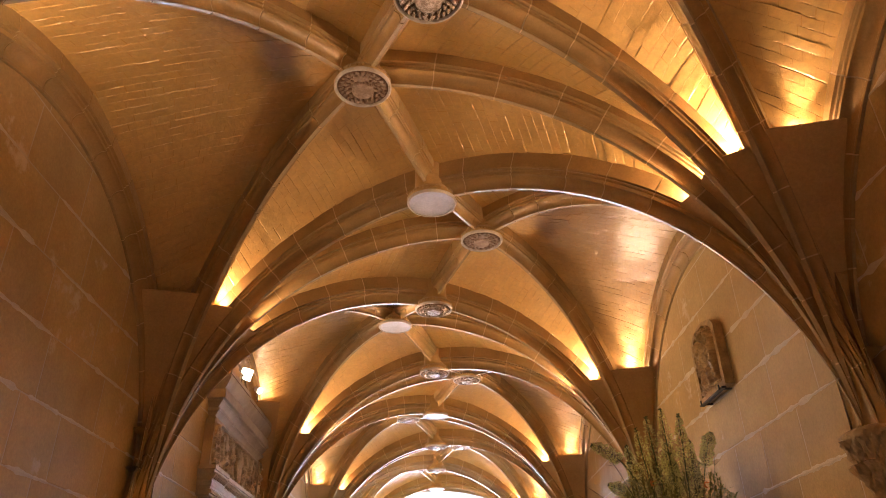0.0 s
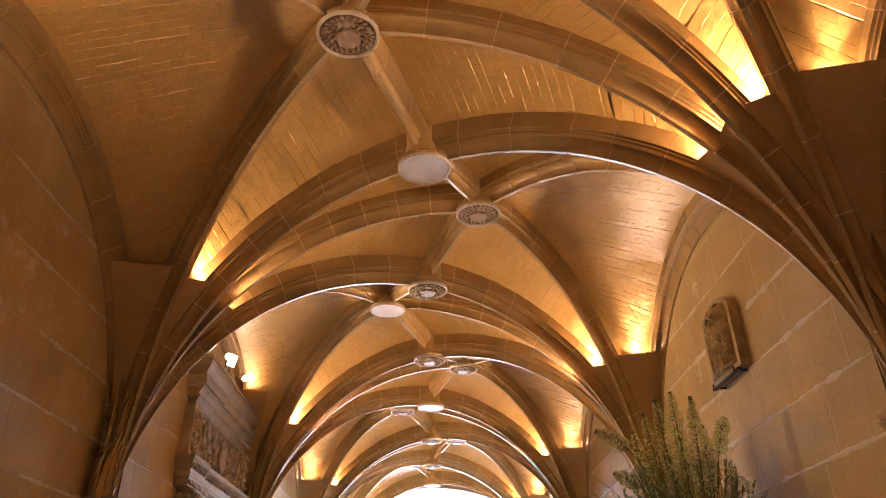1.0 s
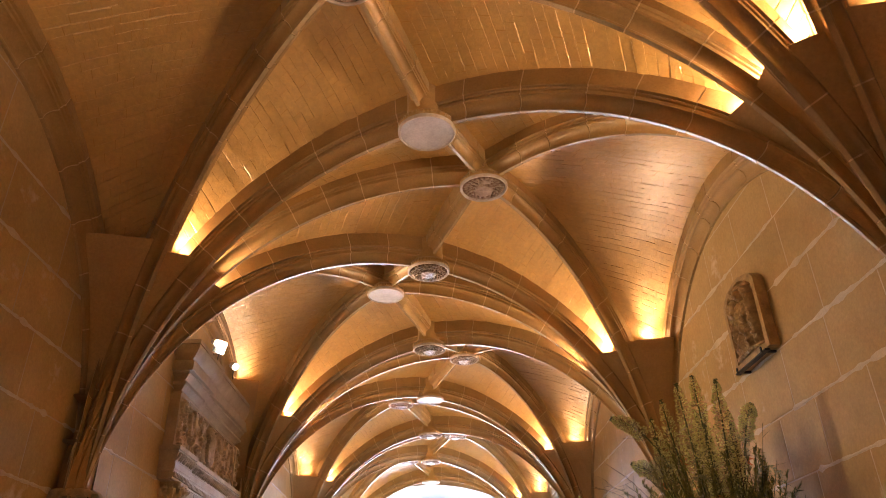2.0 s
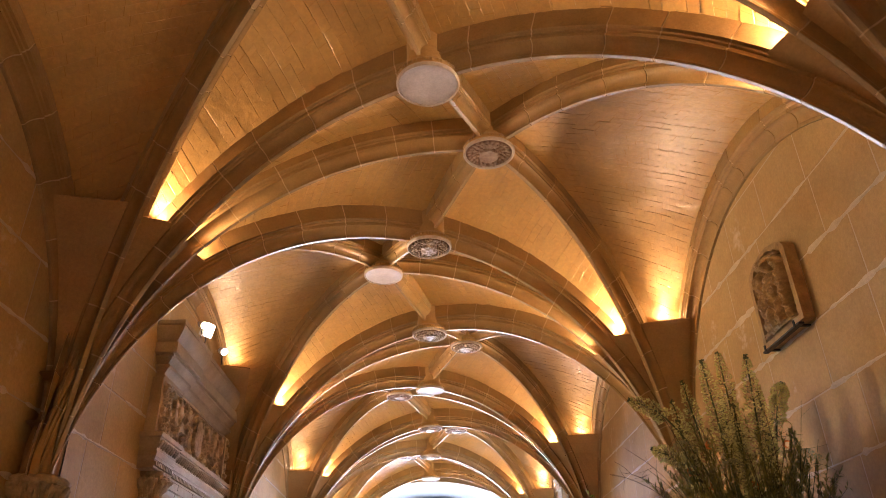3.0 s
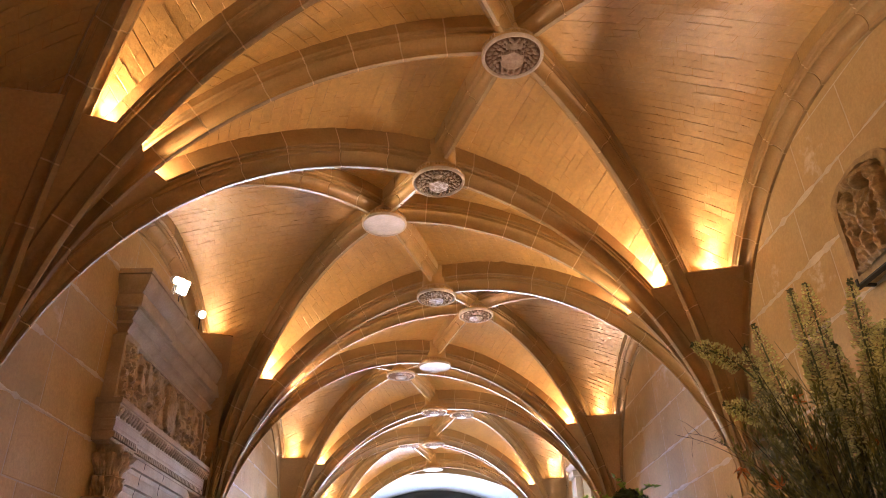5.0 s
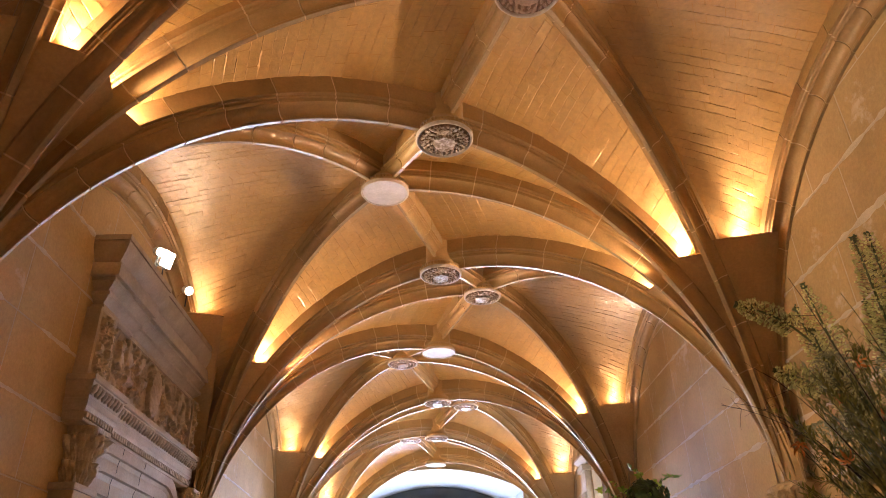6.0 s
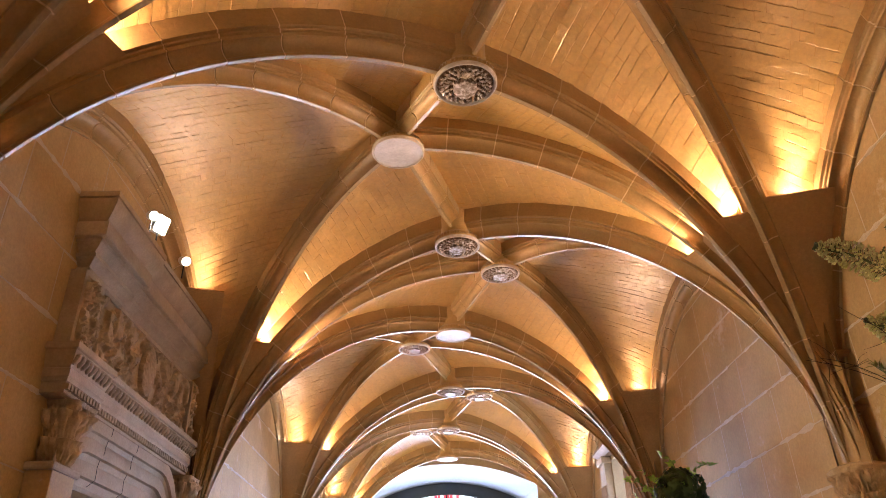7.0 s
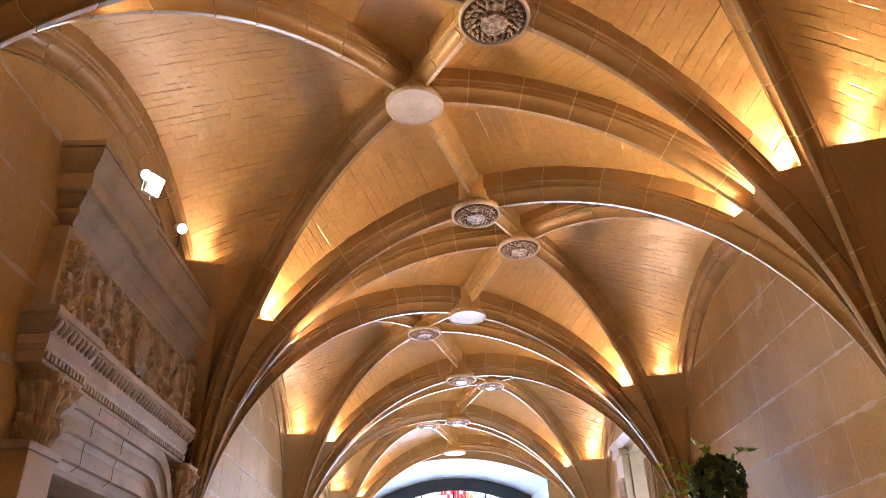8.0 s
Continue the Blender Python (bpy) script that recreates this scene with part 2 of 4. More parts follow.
K0, K1 = -4, 7
edges, centres, walls = {}, {}, {}
for k in range(K0, K1 + 1):
    for j in (k - 1, k):                       # edge ribs to the neighbours across
        if K0 <= j and j + 1 <= K1:
            edges[k, j] = Arc(corbel(k), edge_boss(j) + Vector((0, 0, 0.03)))
    for j in (k - 2, k - 1, k):                # to the boss of each triangle
        if K0 <= j and j + 2 <= K1:
            centres[k, j] = Arc(corbel(k), tri_boss(j) + Vector((0, 0, 0.03)), (0.69, 1.61))
    for sgn in (-1, 1):                        # along the wall
        foot = Vector((side(k) * (W - 0.004), corbel_y(k), Z0))
        walls[k, sgn] = Arc(foot, foot + Vector((0, (corbel_y(k + 2 * sgn) - corbel_y(k)) / 2, 2.20)))

for curve in edges.values():
    build_rib(curve, "moulded limestone arch rib with pale mortar joints")
for curve in centres.values():
    build_rib(curve, "moulded limestone rib rising from a corbel to a round boss")
for curve in walls.values():
    build_rib(curve, "moulded limestone rib along the wall", 1.15)
for k in range(K0, K1):
    for j in (k - 1, k):
        if K0 <= j and j + 2 <= K1:
            a, b = edge_boss(k), tri_boss(j)
            build_rib(Bar(a + Vector((0, 0, 0.11)), b + Vector((0, 0, 0.07))), "short moulded limestone ridge rib between two bosses", 0.82, 0.42, tall=0.10)


# ---- webs of the vault: courses of small stones between the ribs ----
def fans(k):
    """The ribs of corbel k in turn, from wall to wall."""
    out = [walls[k, -1]]
    for key, group in (((k, k - 2), centres), ((k, k - 1), edges), ((k, k - 1), centres), ((k, k), edges), ((k, k), centres)):
        out.append(group.get(key))
    return out + [walls[k, 1]]


def web_point(a, b, u, v, lift):
    up = RIB_DEPTH + 0.06 * u ** 3 + lift
    p = a.at(u, up).lerp(b.at(u, up), v)
    p.z += 0.008 * noise.noise(p * 3.5) + 0.0045 * noise.noise(p * 10.0) + 0.0030 * noise.noise(p * 26.0)
    p.z += 0.05 * math.sin(math.pi * v) * u * min(1.0, (a.at(u) - b.at(u)).length)
    return p


wv, wf, wi = [], [], []
rng = random.Random(11)
for k in range(K0, K1 + 1):
    ribs = fans(k)
    for a, b in zip(ribs, ribs[1:]):
        if a is None or b is None:
            continue
        rows = 40
        cols = 10
        o = len(wv)
        for i in range(rows + 1):
            for j in range(cols + 1):
                wv.append(web_point(a, b, 0.28 + 0.72 * i / rows, j / cols, 0.0100))
        g = grid_faces(rows + 1, cols + 1, o)
        wf += g
        wi += [1] * len(g)
        for i in range(rows):
            u0, u1 = 0.28 + 0.72 * i / rows, 0.28 + 0.72 * (i + 1) / rows
            width = (a.at(u1) - b.at(u1)).length
            n = max(1, round(width / 0.20))
            cuts = [0] + sorted((j + (0.5 if i % 2 else 0) + rng.uniform(-0.2, 0.2)) / n for j in range(1 if i % 2 == 0 else 0, n)) + [1]
            for v0, v1 in zip(cuts, cuts[1:]):
                if (v1 - v0) * width < 0.02:
                    continue
                luck = rng.random()
                wide = 0.0038 if luck < 0.34 else 0.0020 if luck < 0.78 else 0.0005
                du = wide / a.arc
                dv = wide / max(width, 0.05)
                lift = rng.uniform(-0.0020, 0.0020)
                shift_ = rng.uniform(-0.0045, 0.0045) / a.arc
                deep = 0.0080 if wide > 0.0025 else 0.0048 if wide > 0.001 else 0.0010
                tip = rng.uniform(-0.0014, 0.0014)
                o = len(wv)
                seg = max(2, math.ceil((v1 - v0) * width / 0.045))
                for r, (u, lf_) in enumerate(((u0 - du, None), (u0 + du + shift_, lift), (u1 - du + shift_, lift + tip), (u1 + du, None))):
                    for q in range(seg + 1):
                        v = v0 + dv + (v1 - v0 - 2 * dv) * q / seg
                        ragged = 0.0 if lf_ is None else rng.uniform(-0.0032, 0.0032) / a.arc
                        wv.append(web_point(a, b, min(u + ragged, 1.0), v, deep if lf_ is None else lf_ + rng.uniform(-0.0008, 0.0008)))
                for r in range(3):
                    for q in range(seg):
                        c = o + r * (seg + 1) + q
                        wf.append([c, c + seg + 1, c + seg + 2, c + 1])
                        wi.append(0)
tagged(part("ceiling", mesh_of("ceiling", wv, wf, [web_stone, web_joint], wi, 6), None, None), "ribbed vault webs of small warm limestone blocks in courses", "ceiling", kind="structure")
# Unseen slab, added only to stop sky light leaking past the webs.
tagged(part("ceiling_above", join_boxes([(-W - 0.4, W + 0.4, Y_BACK - 0.4, Y_END + 0.4, 5.75, 5.95)]), panel_plaster, None), "plain unseen slab added over the vault to keep sky light out", "ceiling", kind="structure")


# ---- cove panels and uplights in the pockets between the ribs ----
def cove(k, i, a, b, top, lit, share=1.0):
    z_low = Z0 + 0.02
    verts, rows = [], 9
    for lift in (0.085, 0.105):
        for r in range(rows):
            z = z_low + (top - z_low) * r / (rows - 1)
            set_back = lift - 0.055 * (1 - r / (rows - 1))
            pa, pb = a.at(a.u_at(z), set_back), b.at(b.u_at(z), set_back)
            for v in (0.0, 0.25, 0.5, 0.75, 1.0):
                verts.append(pa.lerp(pb, v * share))
    n = rows * 5
    faces = grid_faces(rows, 5) + grid_faces(rows, 5, n)
    for j in range(4):
        faces.append([(rows - 1) * 5 + j, (rows - 1) * 5 + j + 1, n + (rows - 1) * 5 + j + 1, n + (rows - 1) * 5 + j])
    for r in range(rows - 1):
        faces.append([r * 5 + 4, (r + 1) * 5 + 4, n + (r + 1) * 5 + 4, n + r * 5 + 4])
    panel = empty("cove_panel", (0, 0, 0), "plain stone-coloured panel between ribs hiding an uplight", "cove panel", "cove panels of the vault", "structure")
    part("panel", (verts, faces), panel_plaster, panel)
    ua, ub = a.u_at(top - 0.05), b.u_at(top - 0.05)
    near = 0.162
    spot = a.at(ua, near).lerp(b.at(ub, near), 0.5 * share)
    lamp = empty("uplight", spot, "small recessed warm uplight behind a cove panel", "lamp", "uplights of the vault")
    v, f = turned([(0.0, -0.034), (0.022, -0.05), (0.024, -0.046), (0.024, -0.03), (0.022, -0.028)], 14)
    part("housing", (v, f), dark_iron, lamp)
    v, f = turned([(0.022, -0.030), (0.016, -0.026), (0.0, -0.024)], 14)
    part("lens", (v, f), lens_glow if lit else lamp_white, lamp)
    if lit:
        share_w = DIM.get((k, i), 0.8 if k < -1 or k > 3 else 1.0)
        wall_pocket = i in (0, 5)
        toward = 0.28 if i == 0 else 0.72 if i == 5 else 0.5
        beams = [(62, 1.0, 0.25, 0.80, 0.34), (165, 0.6, 0.15, 0.10, 0.19)] if wall_pocket else [(104, 1.0, 0.30, 1.25, 0.20)]
        for wide_, blend, ahead, power, rise in beams:
            data = bpy.data.lights.new("uplight_bulb", "SPOT")
            data.energy, data.color, data.shadow_soft_size = UP_WATTS * share_w * power, UP_COLOUR, 0.02
            data.spot_size, data.spot_blend = radians(wide_), blend
            ob = new("uplight_bulb", data)
            ob.parent = lamp
            ob.matrix_basis = look((0, 0, 0), a.at(ua + ahead, rise).lerp(b.at(ub + ahead, rise), toward) - spot)


UNLIT = {(1, 0)}
DIM = {(-1, 4): 0.7, (0, 2): 0.8, (0, 3): 0.7, (0, 4): 0.7, (0, 5): 0.45, (0, 0): 0.4, (0, 1): 1.5, (2, 1): 1.3, (2, 0): 0.95, (4, 1): 1.2, (4, 0): 0.6, (1, 1): 0.55, (1, 2): 0.5, (1, 3): 0.35, (1, 4): 0.3, (1, 5): 0.3, (3, 0): 0.55, (3, 1): 1.1}
for k in range(K0, K1 + 1):
    ribs = fans(k)
    for i, (a, b) in enumerate(zip(ribs, ribs[1:])):
        if a is None or b is None:
            continue
        top = 4.06 if i in (0, 5) else 4.0
        if (k, i) == (3, 0):
            top = 4.30
        cove(k, i, a, b, top, (k, i) not in UNLIT, 0.5 if (k, i) == (3, 0) else 1.0)


# ---- bosses ----
def carved_disc(seed, r, depth, steps=72):
    """A carved coat of arms on the underside of a disc: shield, crown and leaf scrolls, alike on both halves."""
    verts, faces, index, tone = [], [], {}, []
    rng = random.Random(seed)
    leaves = []
    for ring, count, size in ((0.83, 13, 0.15), (0.64, 9, 0.14), (0.48, 6, 0.12)):
        for q in range(count):
            a = math.pi * (q + 0.5) / count - math.pi / 2
            leaves.append((ring * math.cos(a), ring * math.sin(a), size * rng.uniform(0.8, 1.15), size * rng.uniform(0.4, 0.6), a + rng.uniform(0.5, 1.1)))
    for i in range(steps + 1):
        for j in range(steps + 1):
            x, y = 2 * i / steps - 1, 2 * j / steps - 1
            d = math.hypot(x, y)
            if d > 1.03:
                continue
            if d > 1:
                x, y = x / d, y / d
            ax, h = abs(x), 0.0
            for lx, ly, la, lb, turn in leaves:
                dx, dy = ax - lx, y - ly
                e = ((dx * math.cos(turn) + dy * math.sin(turn)) / la) ** 2 + ((dy * math.cos(turn) - dx * math.sin(turn)) / lb) ** 2
                if e < 1:
                    h = max(h, 0.78 * (1 - e) ** 0.4)
            # shield with its point towards +y, under a crown of five points
            half = 0.42 - 0.02 * math.cos(ax * 14) if y < 0.12 else 0.42 * max(0.0, 1 - ((y - 0.12) / 0.40) ** 2) ** 0.5
            if -0.30 - 0.08 * math.cos(ax * 9) < y < 0.52 and ax < half:
                h = max(0.82, 1.15 - 1.6 * ax * ax - 0.5 * max(0.0, 0.06 - abs(ax - 0.16)) * (1 if y > -0.1 else 0))
            point = 0.10 * abs(math.cos(ax * 11))
            if ax < 0.28 and -0.66 - point < y < -0.44:
                h = max(h, 0.62 + point * 3)
            h += (0.12 * noise.noise(Vector((ax * 11, y * 11, seed * 3.0))) + 0.20 * noise.noise(Vector((ax * 27, y * 27, seed * 5.0)))) * (0.5 if h > 0.8 else 1.0)
            h = max(0.0, h) * min(1.0, (1 - min(d, 1.0)) / 0.06)
            index[i, j] = len(verts)
            verts.append((x * r, y * r, 0.012 - depth * h))
    for i in range(steps):
        for j in range(steps):
            q = [(i, j), (i, j + 1), (i + 1, j + 1), (i + 1, j)]
            if all(p in index for p in q):
                faces.append([index[p] for p in q])
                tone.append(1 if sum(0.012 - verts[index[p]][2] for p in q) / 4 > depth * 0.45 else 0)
    return verts, faces, tone


boss_face = {}
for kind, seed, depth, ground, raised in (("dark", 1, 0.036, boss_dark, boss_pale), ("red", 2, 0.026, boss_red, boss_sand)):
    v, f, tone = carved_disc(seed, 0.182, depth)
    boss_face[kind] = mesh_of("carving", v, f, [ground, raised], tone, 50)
v, f = turned([(0.0, 0.004), (0.10, 0.003), (0.184, 0.0)], 48)
boss_face["white"] = mesh_of("plain_face", v, f, boss_white, None, 40)
neck_profile = [(0.188, 0.022), (0.196, 0.034), (0.196, 0.052), (0.190, 0.066), (0.172, 0.080), (0.150, 0.10), (0.142, 0.14), (0.142, 0.42)]
neck_mesh = mesh_of("neck", *turned(neck_profile, 96, ripple=lambda a, i: 1 + (0.035 * (math.cos(a * 40) > 0) if i in (1, 2, 3) else 0)), rib_stone, None, 40)
rim_mesh = mesh_of("rim", *turned([(0.180, 0.012), (0.182, 0.002), (0.188, -0.007), (0.195, -0.007), (0.203, 0.006), (0.203, 0.018), (0.194, 0.024), (0.186, 0.026)], 64), boss_rim, None, 40)


def boss(place, kind, spin):
    words = {"dark": "round keystone boss carved with dark heraldic arms", "red": "round keystone boss with a worn reddish carving", "white": "round keystone boss with a plain pale face"}
    thing = empty("keystone_boss", place, words[kind], "boss", "keystone bosses of the vault")
    thing.rotation_euler = (0, 0, spin)
    for name, me in (("carving" if kind != "white" else "plain_face", boss_face[kind]), ("rim", rim_mesh), ("neck", neck_mesh)):
        new(name, me).parent = thing


EDGE_KIND = {0: "white", 1: "dark", 2: "dark", 3: "white", 4: "dark", 5: "dark", 6: "white"}
TRI_KIND = {-1: "red", 0: "red", 1: "white", 2: "dark", 3: "red", 4: "dark", 5: "dark"}
for k in range(K0, K1):
    boss(edge_boss(k), EDGE_KIND.get(k, "dark"), 0)
    if k + 2 <= K1:
        boss(tri_boss(k), TRI_KIND.get(k, "red"), 0)


# ---- carved corbels under the springings ----
def leafy(a, i):
    q = i / 44
    row = (q * 2.6) % 1.0
    leaf = abs(math.cos(a * 5 + (0.3 if int(q * 2.6) % 2 else 0.0)))
    if i > 44:
        return 1.0 + 0.10 * noise.noise(Vector((math.cos(a) * 6, math.sin(a) * 6, i * 1.0)))
    return 1.0 + leaf * row ** 2 * 0.30 + 0.05 * math.cos(a * 44 + q * 18) + 0.16 * noise.noise(Vector((math.cos(a) * 4, math.sin(a) * 4, q * 10)))


corbel_profile = [(0.02 + 0.165 * (i / 44) ** 0.8, -0.52 + 0.50 * i / 44) for i in range(45)] + [(0.19, -0.010), (0.192, 0.010), (0.17, 0.03), (0.13, 0.045), (0.0, 0.05)]
corbel_mesh = mesh_of("corbel", *turned(corbel_profile, 110, ripple=leafy), carved_stone, None, 60)
for k in range(K0, K1 + 1):
    ob = new("corbel", corbel_mesh)
    ob.location = (side(k) * (W - 0.07), corbel_y(k), Z0)
    tagged(ob, "carved leafy limestone corbel on the wall under the ribs", "corbel", "corbels of the vault", "structure")


# ---- floor and walls ----
tagged(part("floor", join_boxes([(-W - 0.4, W + 0.4, Y_BACK - 0.4, Y_END + 1.2, -0.15, 0.0)]), floor_tile, None), "pale worn stone floor", "floor", kind="structure")
DOOR = (7.62, 9.10, 2.47)          # opening in the left wall: from, to, height
SIDE = (13.35, 14.35, 3.95)          # opening in the right wall
Z_TOP = 5.75


def wall_boxes(sgn, hole):
    xa, xb = sorted((sgn * W, sgn * (W + 0.4)))
    y0, y1, zt = hole
    return [(xa, xb, Y_BACK - 0.4, y0, 0, Z_TOP), (xa, xb, y1, Y_END + 0.4, 0, Z_TOP), (xa, xb, y0, y1, zt, Z_TOP)]


COURSE = 0.425
stone_cache = {}


def stone_mesh(length, height):
    """A block face that stands a little proud of the mortar, with worn edges; it lies in the yz plane."""
    key = (round(length, 3), round(height, 3))
    if key not in stone_cache:
        a, b, g, c, d = length / 2, height / 2, 0.0048, 0.0095, 0.0018
        verts = [(0.0, sy * (a - g), sz * (b - g)) for sy, sz in ((-1, -1), (1, -1), (1, 1), (-1, 1))]
        verts += [(d, sy * (a - c), sz * (b - c)) for sy, sz in ((-1, -1), (1, -1), (1, 1), (-1, 1))]
        faces = [[4, 5, 6, 7], [0, 1, 5, 4], [1, 2, 6, 5], [2, 3, 7, 6], [3, 0, 4, 7]]
        stone_cache[key] = mesh_of("stone", verts, faces, wall_stone)
    return stone_cache[key]


def stone_wall(name, sgn, hole, label):
    wall = tagged(part(name, join_boxes(wall_boxes(sgn, hole)), wall_mortar, None), label, "wall", kind="structure")
    rng = random.Random(3 + sgn)
    low_v, low_f = [], []
    z, row = 0.0, 0
    heights = [0.32] + [COURSE] * 11
    for hgt in heights:
        y = -2.6 - rng.uniform(0, 0.5)
        while y < Y_END:
            w = rng.choice((0.52, 0.62, 0.72, 0.84))
            y1 = min(y + w, Y_END)
            spans = [(y, y1)]
            if z < hole[2] - 0.02 and y1 > hole[0] and y < hole[1]:
                spans = [(p, q) for p, q in ((y, min(y1, hole[0])), (max(y, hole[1]), y1)) if q - p > 0.04]
            for p, q in spans:
                if z > 1.5:
                    ob = new("stone", stone_mesh(q - p, hgt))
                    ob.parent = wall
                    ob.location = (sgn * W, (p + q) / 2, z + hgt / 2)
                    if sgn > 0:
                        ob.rotation_euler = (0, 0, math.pi)
                else:
                    o = len(low_v)
                    me = stone_mesh(q - p, hgt)
                    low_v += [(sgn * W - sgn * v.co.x, v.co.y + (p + q) / 2, v.co.z + z + hgt / 2) for v in me.vertices]
                    low_f += [[o + i for i in f.vertices] for f in me.polygons]
            y = y1
        z += hgt
    tagged(part("lower_stones", (low_v, low_f), wall_stone, wall), kind="stuff")
    sv_, sf_ = [], []
    z = 0.32
    for row in range(10):
        if z > 1.5:
            run = -2.5
            while run < Y_END - 0.3:
                length = rng.uniform(0.5, 1.9)
                end = min(run + length, Y_END - 0.1)
                if not (z < hole[2] + 0.05 and end > hole[0] - 0.4 and run < hole[1] + 0.4):
                    n_ = max(4, int((end - run) / 0.025))
                    o = len(sv_)
                    for q in range(n_ + 1):
                        y = run + (end - run) * q / n_
                        fade = min(1.0, q / 2, (n_ - q) / 2)
                        wd = fade * (0.007 + 0.028 * max(0.0, noise.noise(Vector((y * 9, z * 5, sgn)))) + 0.006 * rng.random())
                        off = 0.003 * noise.noise(Vector((y * 6, z * 3, 4)))
                        sv_ += [(sgn * (W - 0.0022), y, z + off - wd), (sgn * (W - 0.0045), y, z + off), (sgn * (W - 0.0022), y, z + off + wd)]
                    for q in range(n_):
                        c = o + q * 3
                        sf_ += [[c, c + 3, c + 4, c + 1], [c + 1, c + 4, c + 5, c + 2]]
                run = end + rng.uniform(0.03, 0.45)
        z += COURSE
    tagged(part("mortar_smear", (sv_, sf_), smear_lime, wall, "pale flaking mortar along the joints"), kind="stuff")
    return wall


wall_left = stone_wall("wall_west", -1, DOOR, "wall of large warm limestone blocks with pale joints and a carved doorway")
wall_right = stone_wall("wall_east", 1, SIDE, "wall of large warm limestone blocks with pale flaking joints")
# Closing wall out of view; its opening is assumed for the fill lamp.
tagged(part("wall_south", join_boxes([(-W - 0.4, -1.0, Y_BACK - 0.4, Y_BACK, 0, Z_TOP), (1.0, W + 0.4, Y_BACK - 0.4, Y_BACK, 0, Z_TOP), (-1.0, 1.0, Y_BACK - 0.4, Y_BACK, 2.9, Z_TOP)]), wall_stone, None), "plain limestone closing wall out of view, with an assumed entrance opening", "wall", kind="structure")


# ---- end wall with its white embrasure and stained glass ----
def arch_line(half, spring, rise, n=28):
    r = (half * half + rise * rise) / (2 * rise)
    a = math.asin(half / r)
    return [(r * math.sin(-a + 2 * a * i / n), spring + rise - r + r * math.cos(-a + 2 * a * i / n)) for i in range(n + 1)]


def arch_ring(outer, inner, y0, y1, foot=0.0):
    """A frame between two arched outlines, with depth from y0 to y1 and open feet at the floor."""
    o = [(outer[0][0], foot)] + outer + [(outer[-1][0], foot)]
    i = [(inner[0][0], foot)] + inner + [(inner[-1][0], foot)]
    n = len(o)
    verts = [(x, y0, z) for x, z in o] + [(x, y0, z) for x, z in i] + [(x, y1, z) for x, z in o] + [(x, y1, z) for x, z in i]
    faces = []
    for j in range(n - 1):
        faces += [[j, j + 1, n + j + 1, n + j], [2 * n + j, 3 * n + j, 3 * n + j + 1, 2 * n + j + 1], [n + j, n + j + 1, 3 * n + j + 1, 3 * n + j], [j, 2 * n + j, 2 * n + j + 1, j + 1]]
    return verts, faces


EMB = arch_line(1.86, 4.38, 0.46)
WIN = arch_line(1.62, 4.22, 0.40)
box_line = [(-W - 0.4 + (2 * W + 0.8) * i / 28, Z_TOP) for i in range(29)]
end_wall = empty("wall_north", (0, Y_END, 0), "end wall with a white arched embrasure", "wall", kind="structure")
end_wall.location = (0, 0, 0)
part("wall_face", arch_ring(box_line, EMB, Y_END, Y_END + 0.3), wall_stone, end_wall)
o = [(EMB[0][0], 0.0)] + EMB + [(EMB[-1][0], 0.0)]
i_ = [(WIN[0][0], 0.0)] + WIN + [(WIN[-1][0], 0.0)]
sv = [(x, Y_END + 0.01, z) for x, z in o] + [(x, Y_END + 0.9, z) for x, z in i_]
part("embrasure", (sv, [[j, j + 1, len(o) + j + 1, len(o) + j] for j in range(len(o) - 1)]), white_plaster, end_wall, "smooth white plaster splay", smooth=40)

GLASS_IN = arch_line(1.36, 4.06, 0.34)
window_1 = empty("window_1", (0, 0, 0), "arched stained glass window in a dark painted frame", "window", kind="structure")
part("window_frame", arch_ring(WIN, GLASS_IN, Y_END + 0.86, Y_END + 0.98), slate_paint, window_1, "dark slate painted arched frame")
bead = arch_ring(arch_line(1.40, 4.08, 0.345), arch_line(1.34, 4.04, 0.335), Y_END + 0.84, Y_END + 0.87)
part("bead", bead, slate_paint, window_1)


def pane_material(name, colour):
    m, n, l, b = shader(name, 0.35)
    b.inputs["Base Color"].default_value = (*colour, 1)
    b.inputs["Transmission Weight"].default_value = 1.0
    b.inputs["IOR"].default_value = 1.05
    return m


pane_mats = [pane_material("pane_" + c, v) for c, v in (("clear", (0.92, 0.95, 0.97)), ("red", (0.75, 0.05, 0.07)), ("amber", (0.85, 0.45, 0.08)), ("blue", (0.15, 0.35, 0.75)), ("green", (0.25, 0.5, 0.3)), ("grey", (0.45, 0.5, 0.52)))]
rng = random.Random(21)
nx, step = 40, 2.70 / 40
pane_mesh = [mesh_of("pane", [(-step / 2 + 0.006, 0, -0.034), (step / 2 - 0.006, 0, -0.034), (step / 2 - 0.006, 0, 0.034), (-step / 2 + 0.006, 0, 0.034), (-step / 2 + 0.006, 0.006, -0.034), (step / 2 - 0.006, 0.006, -0.034), (step / 2 - 0.006, 0.006, 0.034), (-step / 2 + 0.006, 0.006, 0.034)], [[0, 1, 2, 3], [7, 6, 5, 4], [0, 4, 5, 1], [1, 5, 6, 2], [2, 6, 7, 3], [3, 7, 4, 0]], m) for m in pane_mats]
lead_boxes = []
